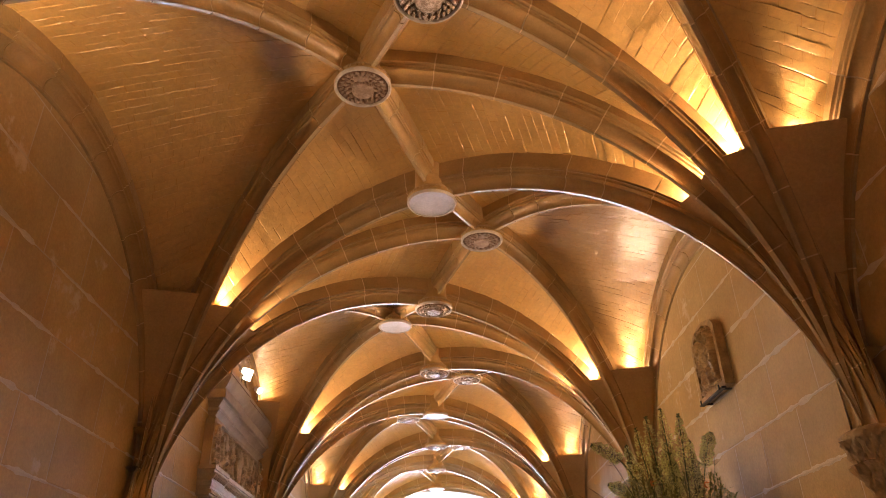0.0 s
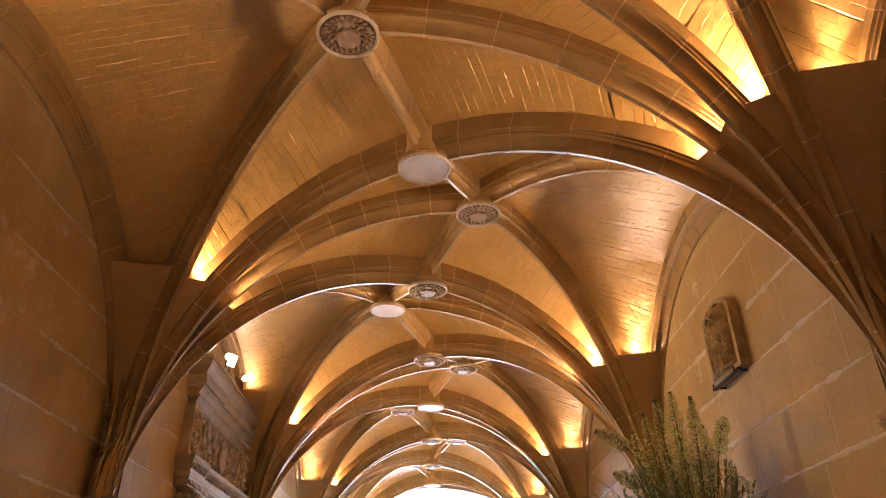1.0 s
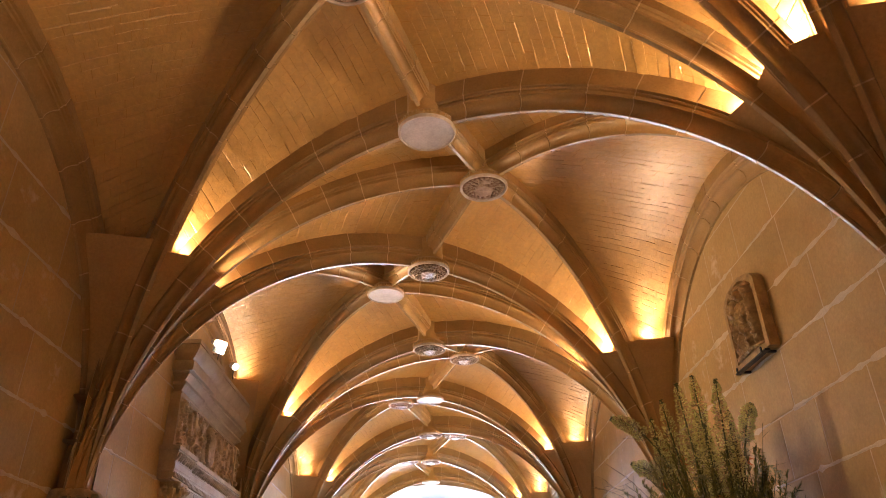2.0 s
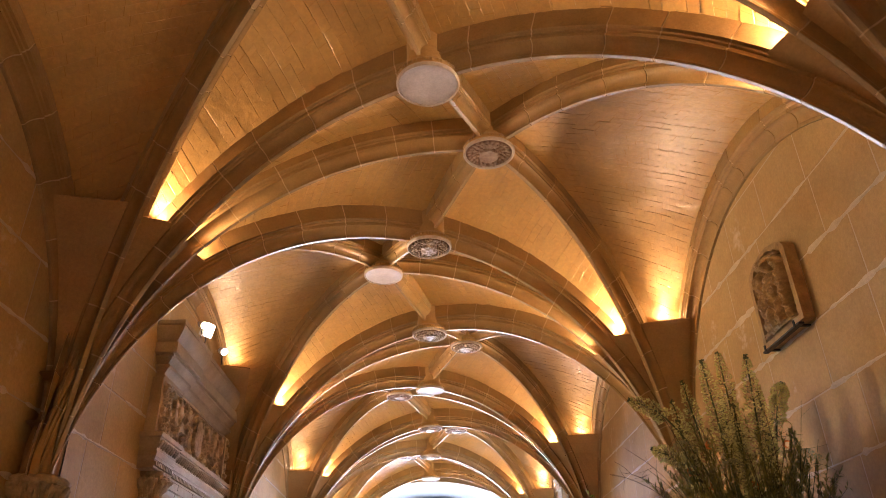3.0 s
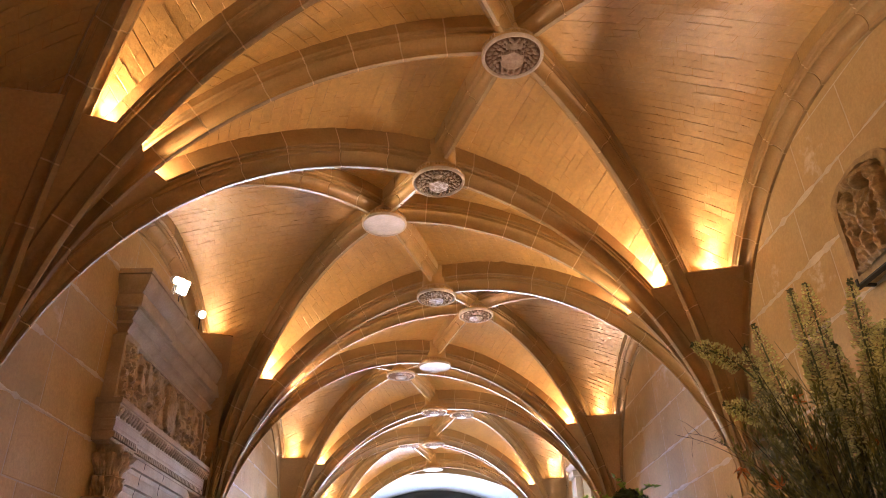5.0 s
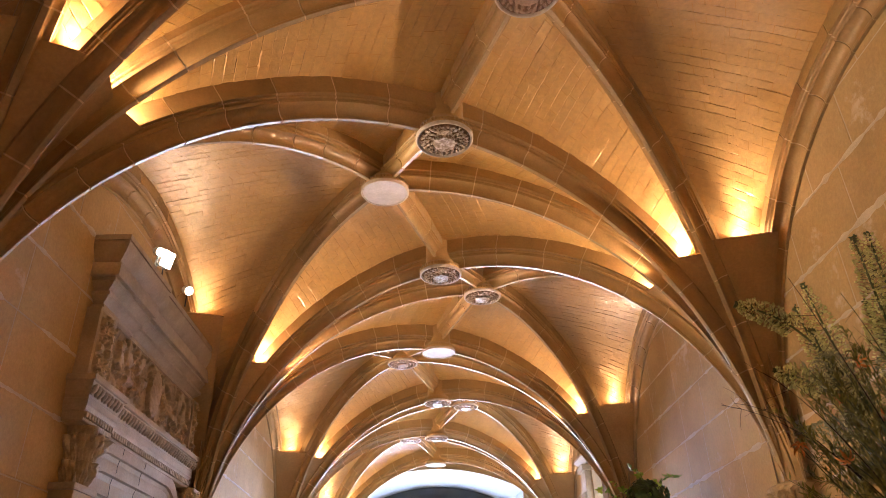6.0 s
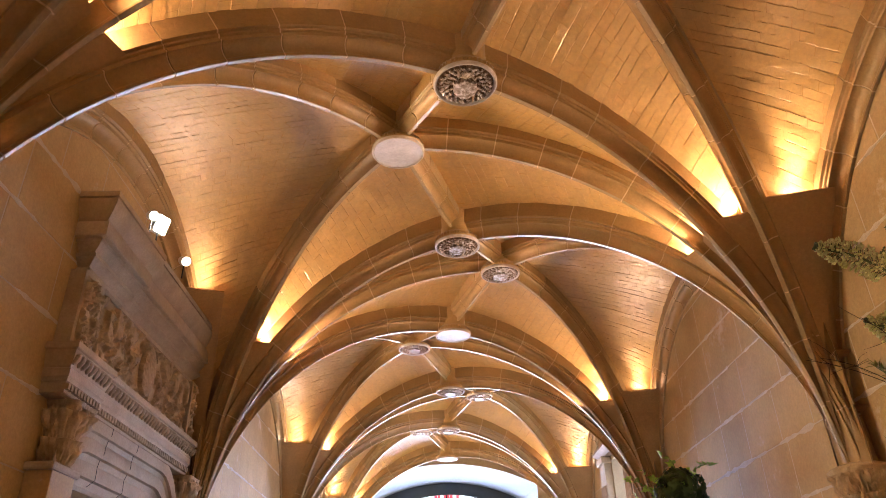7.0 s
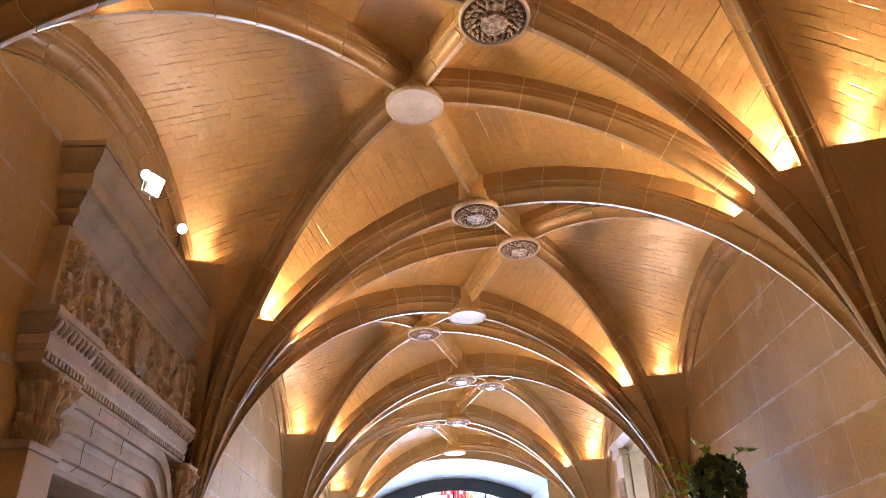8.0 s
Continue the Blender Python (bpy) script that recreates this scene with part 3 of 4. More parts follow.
for row in range(7):
    z = 4.35 - row * 0.076
    for c in range(nx):
        x = -1.35 + (c + 0.5) * step
        r = (1.36 ** 2 + 0.34 ** 2) / 0.68
        if z + 0.03 > 4.06 + 0.34 - r + math.sqrt(r * r - x * x):
            continue
        mid = abs(abs(x) - 0.13) < 0.12
        pick = rng.choice((1, 1, 0)) if mid and row < 5 else rng.choice((0, 0, 0, 0, 0, 0, 0, 0, 5, 2, 3, 4, 0))
        ob = new("pane", pane_mesh[pick])
        ob.parent = window_1
        ob.location = (x, Y_END + 0.92, z)
        ob.rotation_euler = (radians(rng.uniform(-1, 1)), 0, radians(rng.uniform(-1, 1)))
        ob.visible_shadow = False
    lead_boxes.append((-1.36, 1.36, Y_END + 0.915, Y_END + 0.93, z - 0.040, z - 0.036))
for c in range(1, nx):
    x = -1.35 + c * step
    w = 0.012 if c in (10, 20, 30) else 0.002
    lead_boxes.append((x - w, x + w, Y_END + 0.912, Y_END + 0.932, 3.85, 4.06 + 0.34 - (x * x) * 0.18))
part("lead_lines", join_boxes(lead_boxes), dark_iron, window_1, "dark lead came lines")
lower = part("lower_pane", join_boxes([(-1.35, 1.35, Y_END + 0.918, Y_END + 0.926, 0.9, 3.85)]), pane_mats[0], window_1)
lower.visible_shadow = False
part("window_sill", join_boxes([(-1.62, 1.62, Y_END + 0.6, Y_END + 1.0, 0.0, 0.9)]), white_plaster, window_1)
sky_glow = glowing("sky_glow", (0.80, 0.90, 1.0), 1.2)
tagged(part("backdrop", join_boxes([(-4, 4, Y_END + 3.0, Y_END + 3.05, -1, 8)]), sky_glow, None), "bright overcast sky outside the window", "sky", kind="structure")
tagged(part("backdrop", join_boxes([(W + 2.5, W + 2.55, 10, 18, -1, 7)]), sky_glow, None), "bright overcast sky outside the side opening", "sky", kind="structure")


# ---- mouldings ----
def moulding(y0, y1, profile, sgn=-1):
    """A projecting band on the wall with returned ends; profile of (projection, z) from bottom to top."""
    verts, faces = [], []
    for p, z in profile:
        x = sgn * (W - p)
        xw = sgn * (W + 0.01)
        verts += [(xw, y0 - p, z), (x, y0 - p, z), (x, y1 + p, z), (xw, y1 + p, z)]
    for i in range(len(profile) - 1):
        for j in range(3):
            faces.append([i * 4 + j, i * 4 + j + 1, i * 4 + j + 5, i * 4 + j + 4])
    faces.append([0, 1, 2, 3])
    n = (len(profile) - 1) * 4
    faces.append([n + 3, n + 2, n + 1, n])
    return verts, faces


def carved_panel(y0, y1, z0, z1, x, depth, seed, scale=26, ny=90, nz=36, oval=None, mirror=False, sgn=-1):
    """A carved relief field in the yz plane that stands out towards the room."""
    verts = []
    for i in range(ny):
        for j in range(nz):
            y, z = y0 + (y1 - y0) * i / (ny - 1), z0 + (z1 - z0) * j / (nz - 1)
            yy = abs(y - (y0 + y1) / 2) if mirror else y
            h = noise.fractal(Vector((yy * scale, z * scale * 0.8, seed * 5.1)), 0.8, 2.0, 3)
            h = max(0.0, min(1.0, 0.35 + 1.7 * h))
            if oval:
                e = ((y - oval[0]) / oval[2]) ** 2 + ((z - oval[1]) / oval[3]) ** 2
                if e < 1:
                    h = 0.9 + 0.5 * math.sqrt(1 - e) + 0.25 * noise.noise(Vector((y * 40, z * 40, 3)))
                elif e < 1.35:
                    h = 0.1
            edge = min(i, ny - 1 - i, j, nz - 1 - j)
            h *= min(1.0, edge / 2.0)
            verts.append((x - sgn * depth * h, y, z))
    return verts, grid_faces(ny, nz)


# ---- carved doorway in the west wall ----
doorway = empty("doorway", (0, 0, 0), "carved renaissance stone doorway with heavy cornice and figured frieze", "doorway", kind="structure")
cornice_profile = [(0.04, 3.655), (0.06, 3.665), (0.06, 3.69), (0.038, 3.695), (0.065, 3.72), (0.09, 3.745), (0.10, 3.75), (0.10, 3.775), (0.066, 3.78), (0.10, 3.81), (0.125, 3.835), (0.135, 3.84), (0.135, 3.86), (0.165, 3.862), (0.17, 3.87), (0.17, 3.96), (0.132, 3.965), (0.165, 3.99), (0.195, 4.03), (0.215, 4.065), (0.222, 4.10), (0.188, 4.105), (0.226, 4.112), (0.226, 4.15), (0.03, 4.165)]
part("cornice", moulding(7.34, 9.42, cornice_profile), door_stone, doorway, "deep grey-beige moulded cornice", smooth=25)
part("cornice_break", moulding(7.335, 7.71, [(p + 0.028, z + 0.002) for p, z in cornice_profile]), door_stone, doorway, smooth=25)
part("frieze_ground", join_boxes([(-W - 0.01, -W + 0.05, 7.25, 9.50, 3.14, 3.665)]), carved_stone, doorway)


def figured_field(y0, y1, z0, z1, x, depth, blobs, ny, nz, sgn=-1):
    """Rounded raised shapes (y, z, half width, half height, turn, height) on a flat ground."""
    verts = []
    for i in range(ny):
        for j in range(nz):
            y, z = y0 + (y1 - y0) * i / (ny - 1), z0 + (z1 - z0) * j / (nz - 1)
            h = 0.0
            for by, bz, ry, rz, turn, bh in blobs:
                dy, dz = y - by, z - bz
                if abs(dy) > 0.3:
                    continue
                c, s_ = math.cos(turn), math.sin(turn)
                e = ((dy * c + dz * s_) / ry) ** 2 + ((dz * c - dy * s_) / rz) ** 2
                if e < 1:
                    h = max(h, bh * (1 - e) ** 0.55)
            if h > 0:
                h += 0.22 * noise.noise(Vector((y * 38, z * 38, 2.0)))
            verts.append((x - sgn * depth * max(0.0, h), y, z))
    return verts, grid_faces(ny, nz)


part("frieze_carving", carved_panel(7.49, 9.36, 3.17, 3.65, -W + 0.052, 0.036, 6, 13, 260, 72, (8.425, 3.42, 0.12, 0.19), True), carved_stone, doorway, "worn raised scrolls round an oval medallion", smooth=50)
for y0, y1 in ((7.20, 7.48), (9.36, 9.50)):
    strip = part("pilaster_strip", box(-W - 0.005, -W + 0.10, y0, y1, 3.15, 3.66, 0.006), door_stone, doorway)
    part("leaf_panel", carved_panel(y0 + 0.03, y1 - 0.03, 3.19, 3.63, -W + 0.101, 0.032, 9, 22, 40, 70, None, True), carved_stone, strip, "carved leaf scrolls", smooth=50)
shelf_profile = [(0.09, 2.865), (0.10, 2.87), (0.10, 2.93), (0.115, 2.935), (0.12, 2.95), (0.135, 2.96), (0.135, 3.005), (0.125, 3.010), (0.155, 3.06), (0.178, 3.11), (0.20, 3.115), (0.205, 3.12), (0.20, 3.155), (0.05, 3.17)]
shelf_profile = [(0.06 + 0.5 * p, z) for p, z in shelf_profile]
part("shelf_moulding", moulding(7.335, 9.36, shelf_profile), door_stone, doorway, "pale moulded shelf course", smooth=30)
part("shelf_break", moulding(7.33, 7.50, [(p + 0.03, z + 0.002) for p, z in shelf_profile]), door_stone, doorway, smooth=30)
leaf_bm = bmesh.new()
bmesh.ops.create_uvsphere(leaf_bm, u_segments=8, v_segments=6, radius=0.5)
for v in leaf_bm.verts:
    v.co = Vector((v.co.x * 0.040, v.co.y * (0.036 + 0.024 * (v.co.z + 0.5)), v.co.z * 0.078))
leaf_me = bpy.data.meshes.new("leaf")
leaf_bm.to_mesh(leaf_me)
leaf_bm.free()
leaf_me.materials.append(door_stone)
band = part("leaf_band", join_boxes([(-W + 0.118, -W + 0.132, 7.20, 9.50, 3.035, 3.045)]), carved_stone, doorway, "carved leaf and dart band")
rng = random.Random(8)
for i in range(45):
    y = 7.19 + i * 0.0523
    ob = new("leaf", leaf_me)
    ob.parent = band
    out = 0.03 if y < 7.66 else 0.0
    ob.matrix_basis = pose(-W + 0.143 + out, y, 3.062, rng.uniform(-4, 4) + (9 if i % 2 else -9), 28, rng.uniform(-8, 8))
dent_me = mesh_of("bead", *join_boxes([(-0.018, 0.018, -0.0125, 0.0125, -0.018, 0.018)]), carved_stone)
dent = part("bead_band", join_boxes([(-W + 0.104, -W + 0.113, 7.22, 9.46, 2.902, 2.906)]), carved_stone, doorway, "small carved bead course")
for i in range(56):
    y = 7.20 + i * 0.0408
    ob = new("bead", dent_me)
    ob.parent = dent
    ob.location = (-W + 0.114 + (0.03 if y < 7.62 else 0.0), y, 2.905)


def round_rect(y0, y1, top, r, n=10):
    pts = [(y0, 0.0)]
    pts += [(y0 + r - r * math.cos(i / n * math.pi / 2), top - r + r * math.sin(i / n * math.pi / 2)) for i in range(n + 1)]
    pts += [(y1 - r + r * math.sin(i / n * math.pi / 2), top - r + r * math.cos(i / n * math.pi / 2)) for i in range(n + 1)]
    return pts + [(y1, 0.0)]


arch_steps = [(0.0, 0.10), (0.0, 0.105), (0.07, 0.105), (0.075, 0.085), (0.10, 0.075), (0.115, 0.08), (0.17, 0.08), (0.175, 0.055), (0.205, 0.04), (0.225, 0.045), (0.28, 0.045), (0.285, 0.02), (0.32, 0.0), (0.345, 0.005), (0.36, -0.05), (0.36, -0.38)]
av, af = [], []
for ins, p in arch_steps:
    av += [(-W + p, y, z) for y, z in round_rect(7.30 + ins, 9.42 - ins, 2.88 - ins * 1.22, 0.46 - ins * 0.8)]
n = len(av) // len(arch_steps)
for i in range(len(arch_steps) - 1):
    for j in range(n - 1):
        af.append([i * n + j, i * n + j + 1, (i + 1) * n + j + 1, (i + 1) * n + j])
part("architrave", (av, af), door_stone, doorway, "stepped grey-beige mouldings round the opening", smooth=28)
crack = bpy.data.curves.new("crack", "CURVE")
crack.dimensions, crack.bevel_depth = "3D", 0.0017
rng = random.Random(4)
for y in (7.98, 8.42):
    sp = crack.splines.new("POLY")
    sp.points.add(9)
    for i, q in enumerate(sp.points):
        ins = 0.01 + 0.30 * i / 9
        p = np.interp(ins, [a for a, _ in arch_steps[:-1]], [b for _, b in arch_steps[:-1]])
        q.co = (-W + p + 0.004, y + rng.uniform(-0.012, 0.012), 2.88 - ins * 1.22, 1)
crack.materials.append(door_wood)
cob = new("joint", crack)
cob.parent = doorway


def acanthus(a, i):
    """Two rows of leaves that curl outward at their tips, under corner scrolls."""
    if i > 40:
        return 1.0 + 0.30 * abs(math.sin(2 * a)) ** 3
    q = i / 40
    row = (q * 2.2) % 1.0
    leaf = abs(math.cos(a * 4 + (math.pi / 2 if q > 0.45 else 0)))
    curl = leaf * (row ** 2) * 0.42
    veins = 0.03 * math.cos(a * 36 + q * 14)
    scroll = 0.30 * abs(math.sin(2 * a)) ** 4 * max(0.0, q - 0.55) / 0.45
    return 1.0 + curl + veins + scroll + 0.22 * noise.noise(Vector((math.cos(a) * 4, math.sin(a) * 4, q * 7)))


for y0, y1 in ((7.25, 7.52), (9.36, 9.64)):
    pier = part("pilaster", box(-W - 0.005, -W + 0.15, y0, y1, 0.0, 2.47, 0.008), wall_stone, doorway)
    part("necking", box(-W - 0.005, -W + 0.165, y0 - 0.03, y1 + 0.03, 2.455, 2.50, 0.012), door_stone, pier)
    prof = []
    for i in range(41):
        z = 2.495 + 0.34 * i / 40
        q = i / 40
        prof.append((0.090 + 0.042 * q ** 1.5 + 0.02 * math.sin(q * math.pi * 2) ** 2, z))
    prof += [(0.135, 2.838), (0.14, 2.862), (0.0, 2.866)]
    part("capital", turned(prof, 120, -W + 0.04, (y0 + y1) / 2 + 0.05, ripple=acanthus), carved_stone, pier, "carved leafy capital", smooth=60)
part("door_leaf", box(-W - 0.34, -W - 0.28, 7.56, 9.14, 0.0, 2.43, 0.01), door_wood, doorway, "dark panelled door")
part("transom", box(-W - 0.36, -W - 0.25, 7.56, 9.14, 2.435, 2.62, 0.01), transom_paint, doorway, "plain pale transom panel")


# ---- floodlights on the cornice ----
def floodlight(place, target, size, watts, round_head):
    lamp = empty("floodlight", place, "small bright floodlight standing on the door cornice", "lamp", "floodlights on the cornice")
    m = look((0, 0, 0), Vector(target) - Vector(place)).to_3x3().to_4x4()
    if round_head:
        head = part("head", turned([(0.0, 0.09), (size * 0.8, 0.085), (size, 0.06), (size, 0.0), (size * 0.92, 0.0)], 20), lamp_white, lamp, smooth=40)
        face = part("lens", turned([(size * 0.92, 0.002), (size * 0.5, -0.004), (0.0, -0.006)], 20), spot_glow, head, "glowing lens", smooth=40)
    else:
        head = part("head", box(-size, size, -size * 1.25, size * 1.25, 0.0, 0.07, 0.012), lamp_white, lamp)
        face = part("lens", box(-size * 0.93, size * 0.93, -size * 1.17, size * 1.17, -0.006, 0.002), spot_glow, head, "glowing lens")
    head.matrix_basis = m
    foot = part("stem", box(-0.004, 0.004, -0.004, 0.004, -(place[2] - 4.165), 0.0), dark_iron, lamp)
    foot.location = m.to_3x3() @ Vector((0, 0, 0.034))
    data = bpy.data.lights.new("floodlight_bulb", "SPOT")
    data.energy, data.color, data.spot_size, data.spot_blend, data.shadow_soft_size = watts, (1.0, 0.72, 0.42), radians(95), 0.7, 0.03
    ob = new("floodlight_bulb", data)
    ob.parent = lamp
    ob.matrix_basis = look(m.to_3x3() @ Vector((0, 0, -0.02)), Vector(target) - Vector(place))


floodlight((-2.24, 7.85, 4.36), (2.4, 5.4, 2.6), 0.055, 300, False)
floodlight((-2.26, 7.74, 4.37), (1.0, 5.0, 2.2), 0.036, 6, True)
floodlight((-2.21, 8.36, 4.32), (1.2, 5.6, 2.0), 0.038, 18, True)


# ---- stone relief on the east wall ----
def relief_outline(y0, y1, z0, z1, n=16):
    c, r = (y0 + y1) / 2, (y1 - y0) / 2
    pts = [(y0, z0), (y1, z0)]
    pts += [(c + r * math.cos(i / n * math.pi), z1 - 0.17 + 0.17 * math.sin(i / n * math.pi) ** 0.8) for i in range(n + 1)]
    return pts


rv, rf = [], []
out = relief_outline(5.25, 5.85, 3.31, 3.95)
inn = relief_outline(5.30, 5.80, 3.345, 3.915)
n = len(out)
for ring, x in ((out, W - 0.005), (out, W - 0.072), ([(y, z) for y, z in out], W - 0.084), (inn, W - 0.088), (inn, W - 0.062)):
    rv += [(x + 0.004 * noise.noise(Vector((y * 9, z * 9, x * 30))), y + 0.016 * noise.noise(Vector((y * 11, z * 11, 2))), z + 0.014 * noise.noise(Vector((y * 11, z * 11, 7)))) for y, z in ring]
for i in range(4):
    for j in range(n):
        rf.append([i * n + j, i * n + (j + 1) % n, (i + 1) * n + (j + 1) % n, (i + 1) * n + j])
rf.append([4 * n + j for j in range(n)])
o = len(rv)
figure = [(5.52, 3.64, 0.06, 0.13, 0.2, 1.0), (5.49, 3.82, 0.042, 0.05, 0, 1.1), (5.43, 3.66, 0.11, 0.03, -0.7, 0.9), (5.60, 3.70, 0.09, 0.03, 0.9, 0.9), (5.45, 3.47, 0.035, 0.11, 0.35, 1.0), (5.56, 3.45, 0.035, 0.11, -0.3, 1.0), (5.65, 3.60, 0.05, 0.10, 0.2, 0.8), (5.66, 3.76, 0.045, 0.08, 0.3, 0.75), (5.64, 3.44, 0.05, 0.06, 0.1, 0.7), (5.36, 3.60, 0.035, 0.26, 0.0, 0.95), (5.37, 3.80, 0.05, 0.04, 0.3, 1.05), (5.53, 3.37, 0.20, 0.03, 0.05, 0.8), (5.55, 3.88, 0.12, 0.03, 0.1, 0.7)]
cv, cf = figured_field(5.305, 5.795, 3.35, 3.91, W - 0.061, 0.075, [(5.545 + (y - 5.51) * 1.1, z, p * 1.3, q * 1.15, t, h) for y, z, p, q, t, h in figure], 110, 140, 1)
cv = [(x - 0.007 * max(-0.2, noise.noise(Vector((y * 24, z * 24, 1)))) - 0.006 * noise.noise(Vector((y * 60, z * 60, 5))) - 0.003 * noise.noise(Vector((y * 120, z * 90, 3))), y, z) for x, y, z in cv]
keep = [(((y - 5.55) / 0.245) ** 4 + (max(0, z - 3.60) / 0.33) ** 2) < 1 for x, y, z in cv]
rv += cv
rf += [[o + q for q in f] for f in cf if all(keep[q] for q in f)]
relief = mesh_of("wall_relief", rv, rf, relief_stone, None, 50)
tagged(part("wall_relief", relief, None, None), "small dark weathered arched stone relief hung on the wall", "relief")
bracket = empty("relief_bracket", (0, 0, 0), "black iron bracket holding the stone relief", "bracket")
part("bar", box(W - 0.100, W - 0.062, 5.30, 5.855, 3.290, 3.304, 0.003), dark_iron, bracket)
for y in (5.35, 5.80):
    part("arm", box(W - 0.064, W - 0.001, y - 0.012, y + 0.012, 3.290, 3.303, 0.002), dark_iron, bracket)
    part("hook", box(W - 0.11, W - 0.102, y - 0.01, y + 0.01, 3.285, 3.33, 0.002), dark_iron, bracket)


# ---- surround of the side opening in the east wall ----
side_window = empty("side_opening", (0, 0, 0), "tall carved stone opening with daylight behind and fluted jambs", "window surround", kind="structure")
for y0 in (12.93, 14.38):
    jamb = part("pilaster", box(W - 0.11, W + 0.005, y0, y0 + 0.36, 0.0, 3.92, 0.008), door_stone, side_window)
    for j in range(5):
        v, f = turned([(0.022, 0.6), (0.022, 3.6)], 10, W - 0.112, y0 + 0.06 + j * 0.06)
        part("fluting", (v, f), door_stone, jamb)
    part("cap", box(W - 0.15, W + 0.004, y0 - 0.03, y0 + 0.39, 3.92, 4.02, 0.015), door_stone, jamb)
part("lintel", moulding(12.96, 14.70, [(0.09, 4.022), (0.10, 4.05), (0.13, 4.08), (0.17, 4.12), (0.17, 4.15), (0.02, 4.17)], 1), door_stone, side_window, smooth=30)
part("jamb_panel", carved_panel(14.80, 15.05, 2.6, 3.9, W - 0.006, 0.05, 12, 22, 24, 70, None, True, 1), carved_stone, side_window, "carved panel", smooth=50)


# ---- large flower arrangement against the east wall ----
leaf_green = surface("leaf_green", (0.13, 0.135, 0.025), (0.31, 0.28, 0.075), 0.55, 14, 90, 0.2, 0.4, vary=0.25, island=True)
floret_pale = surface("floret_pale", (0.50, 0.50, 0.15), (0.85, 0.82, 0.45), 0.6, 18, 90, 0.1, 0.35, vary=0.25, island=True)
umbel_white = surface("umbel_white", (0.26, 0.27, 0.14), (0.42, 0.42, 0.26), 0.7, 18, 90, 0.1, 0.3, vary=0.2, island=True)
stem_green = surface("stem_green", (0.06, 0.085, 0.03), (0.12, 0.14, 0.055), 0.5, 10, 90, 0.2, 0.4)
twig_brown = surface("twig_brown", (0.03, 0.02, 0.012), (0.07, 0.05, 0.03), 0.7, 10, 90, 0.3, 0.3)
petal_orange = surface("petal_orange", (0.50, 0.13, 0.03), (0.70, 0.27, 0.06), 0.5, 20, 60, 0.1, 0.4, vary=0.2)
vase_glaze = surface("vase_glaze", (0.16, 0.12, 0.09), (0.26, 0.20, 0.15), 0.35, 5, 40, 0.15, 0.5)


def bend(a, b, sag, n):
    """Points on a bowed line from a to b."""
    a, b = Vector(a), Vector(b)
    return [a.lerp(b, i / n) + Vector(sag) * (4 * (i / n) * (1 - i / n)) for i in range(n + 1)]


def tube(points, r0, r1, sides=5):
    verts, faces = [], []
    n = len(points)
    for i, p in enumerate(points):
        d = (points[min(i + 1, n - 1)] - points[max(i - 1, 0)]).normalized()
        e = d.orthogonal().normalized()
        g = d.cross(e)
        r = r0 + (r1 - r0) * i / (n - 1)
        verts += [p + (e * math.cos(2 * math.pi * j / sides) + g * math.sin(2 * math.pi * j / sides)) * r for j in range(sides)]
    for i in range(n - 1):
        for j in range(sides):
            k = (j + 1) % sides
            faces.append([i * sides + j, i * sides + k, (i + 1) * sides + k, (i + 1) * sides + j])
    return verts, faces


def bud(verts, faces, base, way, length, width):
    """A small pointed bud of eight faces."""
    e = way.orthogonal().normalized()
    g = way.cross(e)
    o = len(verts)
    m = base + way * length * 0.6
    verts += [base, m + e * width, m + g * width, m - e * width, m - g * width, base + way * length]
    for j in range(4):
        k = 1 + (j + 1) % 4
        faces += [[o, o + k, o + 1 + j], [o + 5, o + 1 + j, o + k]]


def blade(verts, faces, base, way, length, width):
    e = way.cross(Vector((0, 0, 1)))
    e = e.normalized() if e.length > 0.1 else Vector((1, 0, 0))
    up = e.cross(way).normalized()
    o = len(verts)
    m = base + way * length * 0.45
    verts += [base, m + e * width + up * width * 0.35, m, m - e * width + up * width * 0.35, base + way * length - up * length * 0.12]
    faces += [[o, o + 1, o + 2], [o, o + 2, o + 3], [o + 1, o + 4, o + 2], [o + 2, o + 4, o + 3]]


def rand_way(rng, up=0.0):
    v = Vector((rng.gauss(0, 1), rng.gauss(0, 1), rng.gauss(0, 1) + up))
    return v.normalized()


bouquet = empty("flower_arrangement", (1.97, 5.6, 0.0), "tall arrangement of pale flower spikes, twigs and orange lilies", "flower arrangement")
BASE = Vector((0, 0, 1.5))
part("vase", turned([(0.0, 0.0), (0.19, 0.0), (0.20, 0.03), (0.15, 0.12), (0.17, 0.5), (0.21, 1.0), (0.20, 1.25), (0.14, 1.42), (0.15, 1.50), (0.17, 1.54), (0.155, 1.545), (0.13, 1.50), (0.12, 1.3)], 40), vase_glaze, bouquet, "tall brown glazed floor vase", smooth=40)
rng = random.Random(77)
SPIKES = [((1.935, 5.24, 3.06), 0.46), ((1.90, 5.55, 3.20), 0.46), ((1.79, 5.99, 3.15), 0.52), ((2.32, 5.62, 3.00), 0.34), ((1.34, 5.84, 2.95), 0.30), ((1.72, 5.40, 3.09), 0.46), ((2.05, 5.42, 2.90), 0.44), ((1.45, 5.85, 2.62), 0.30), ((1.98, 5.85, 2.98), 0.44), ((1.86, 5.40, 2.80), 0.42), ((1.66, 5.90, 2.98), 0.46), ((1.98, 5.66, 2.76), 0.42), ((1.62, 5.75, 2.80), 0.42), ((2.14, 5.60, 2.72), 0.40)]
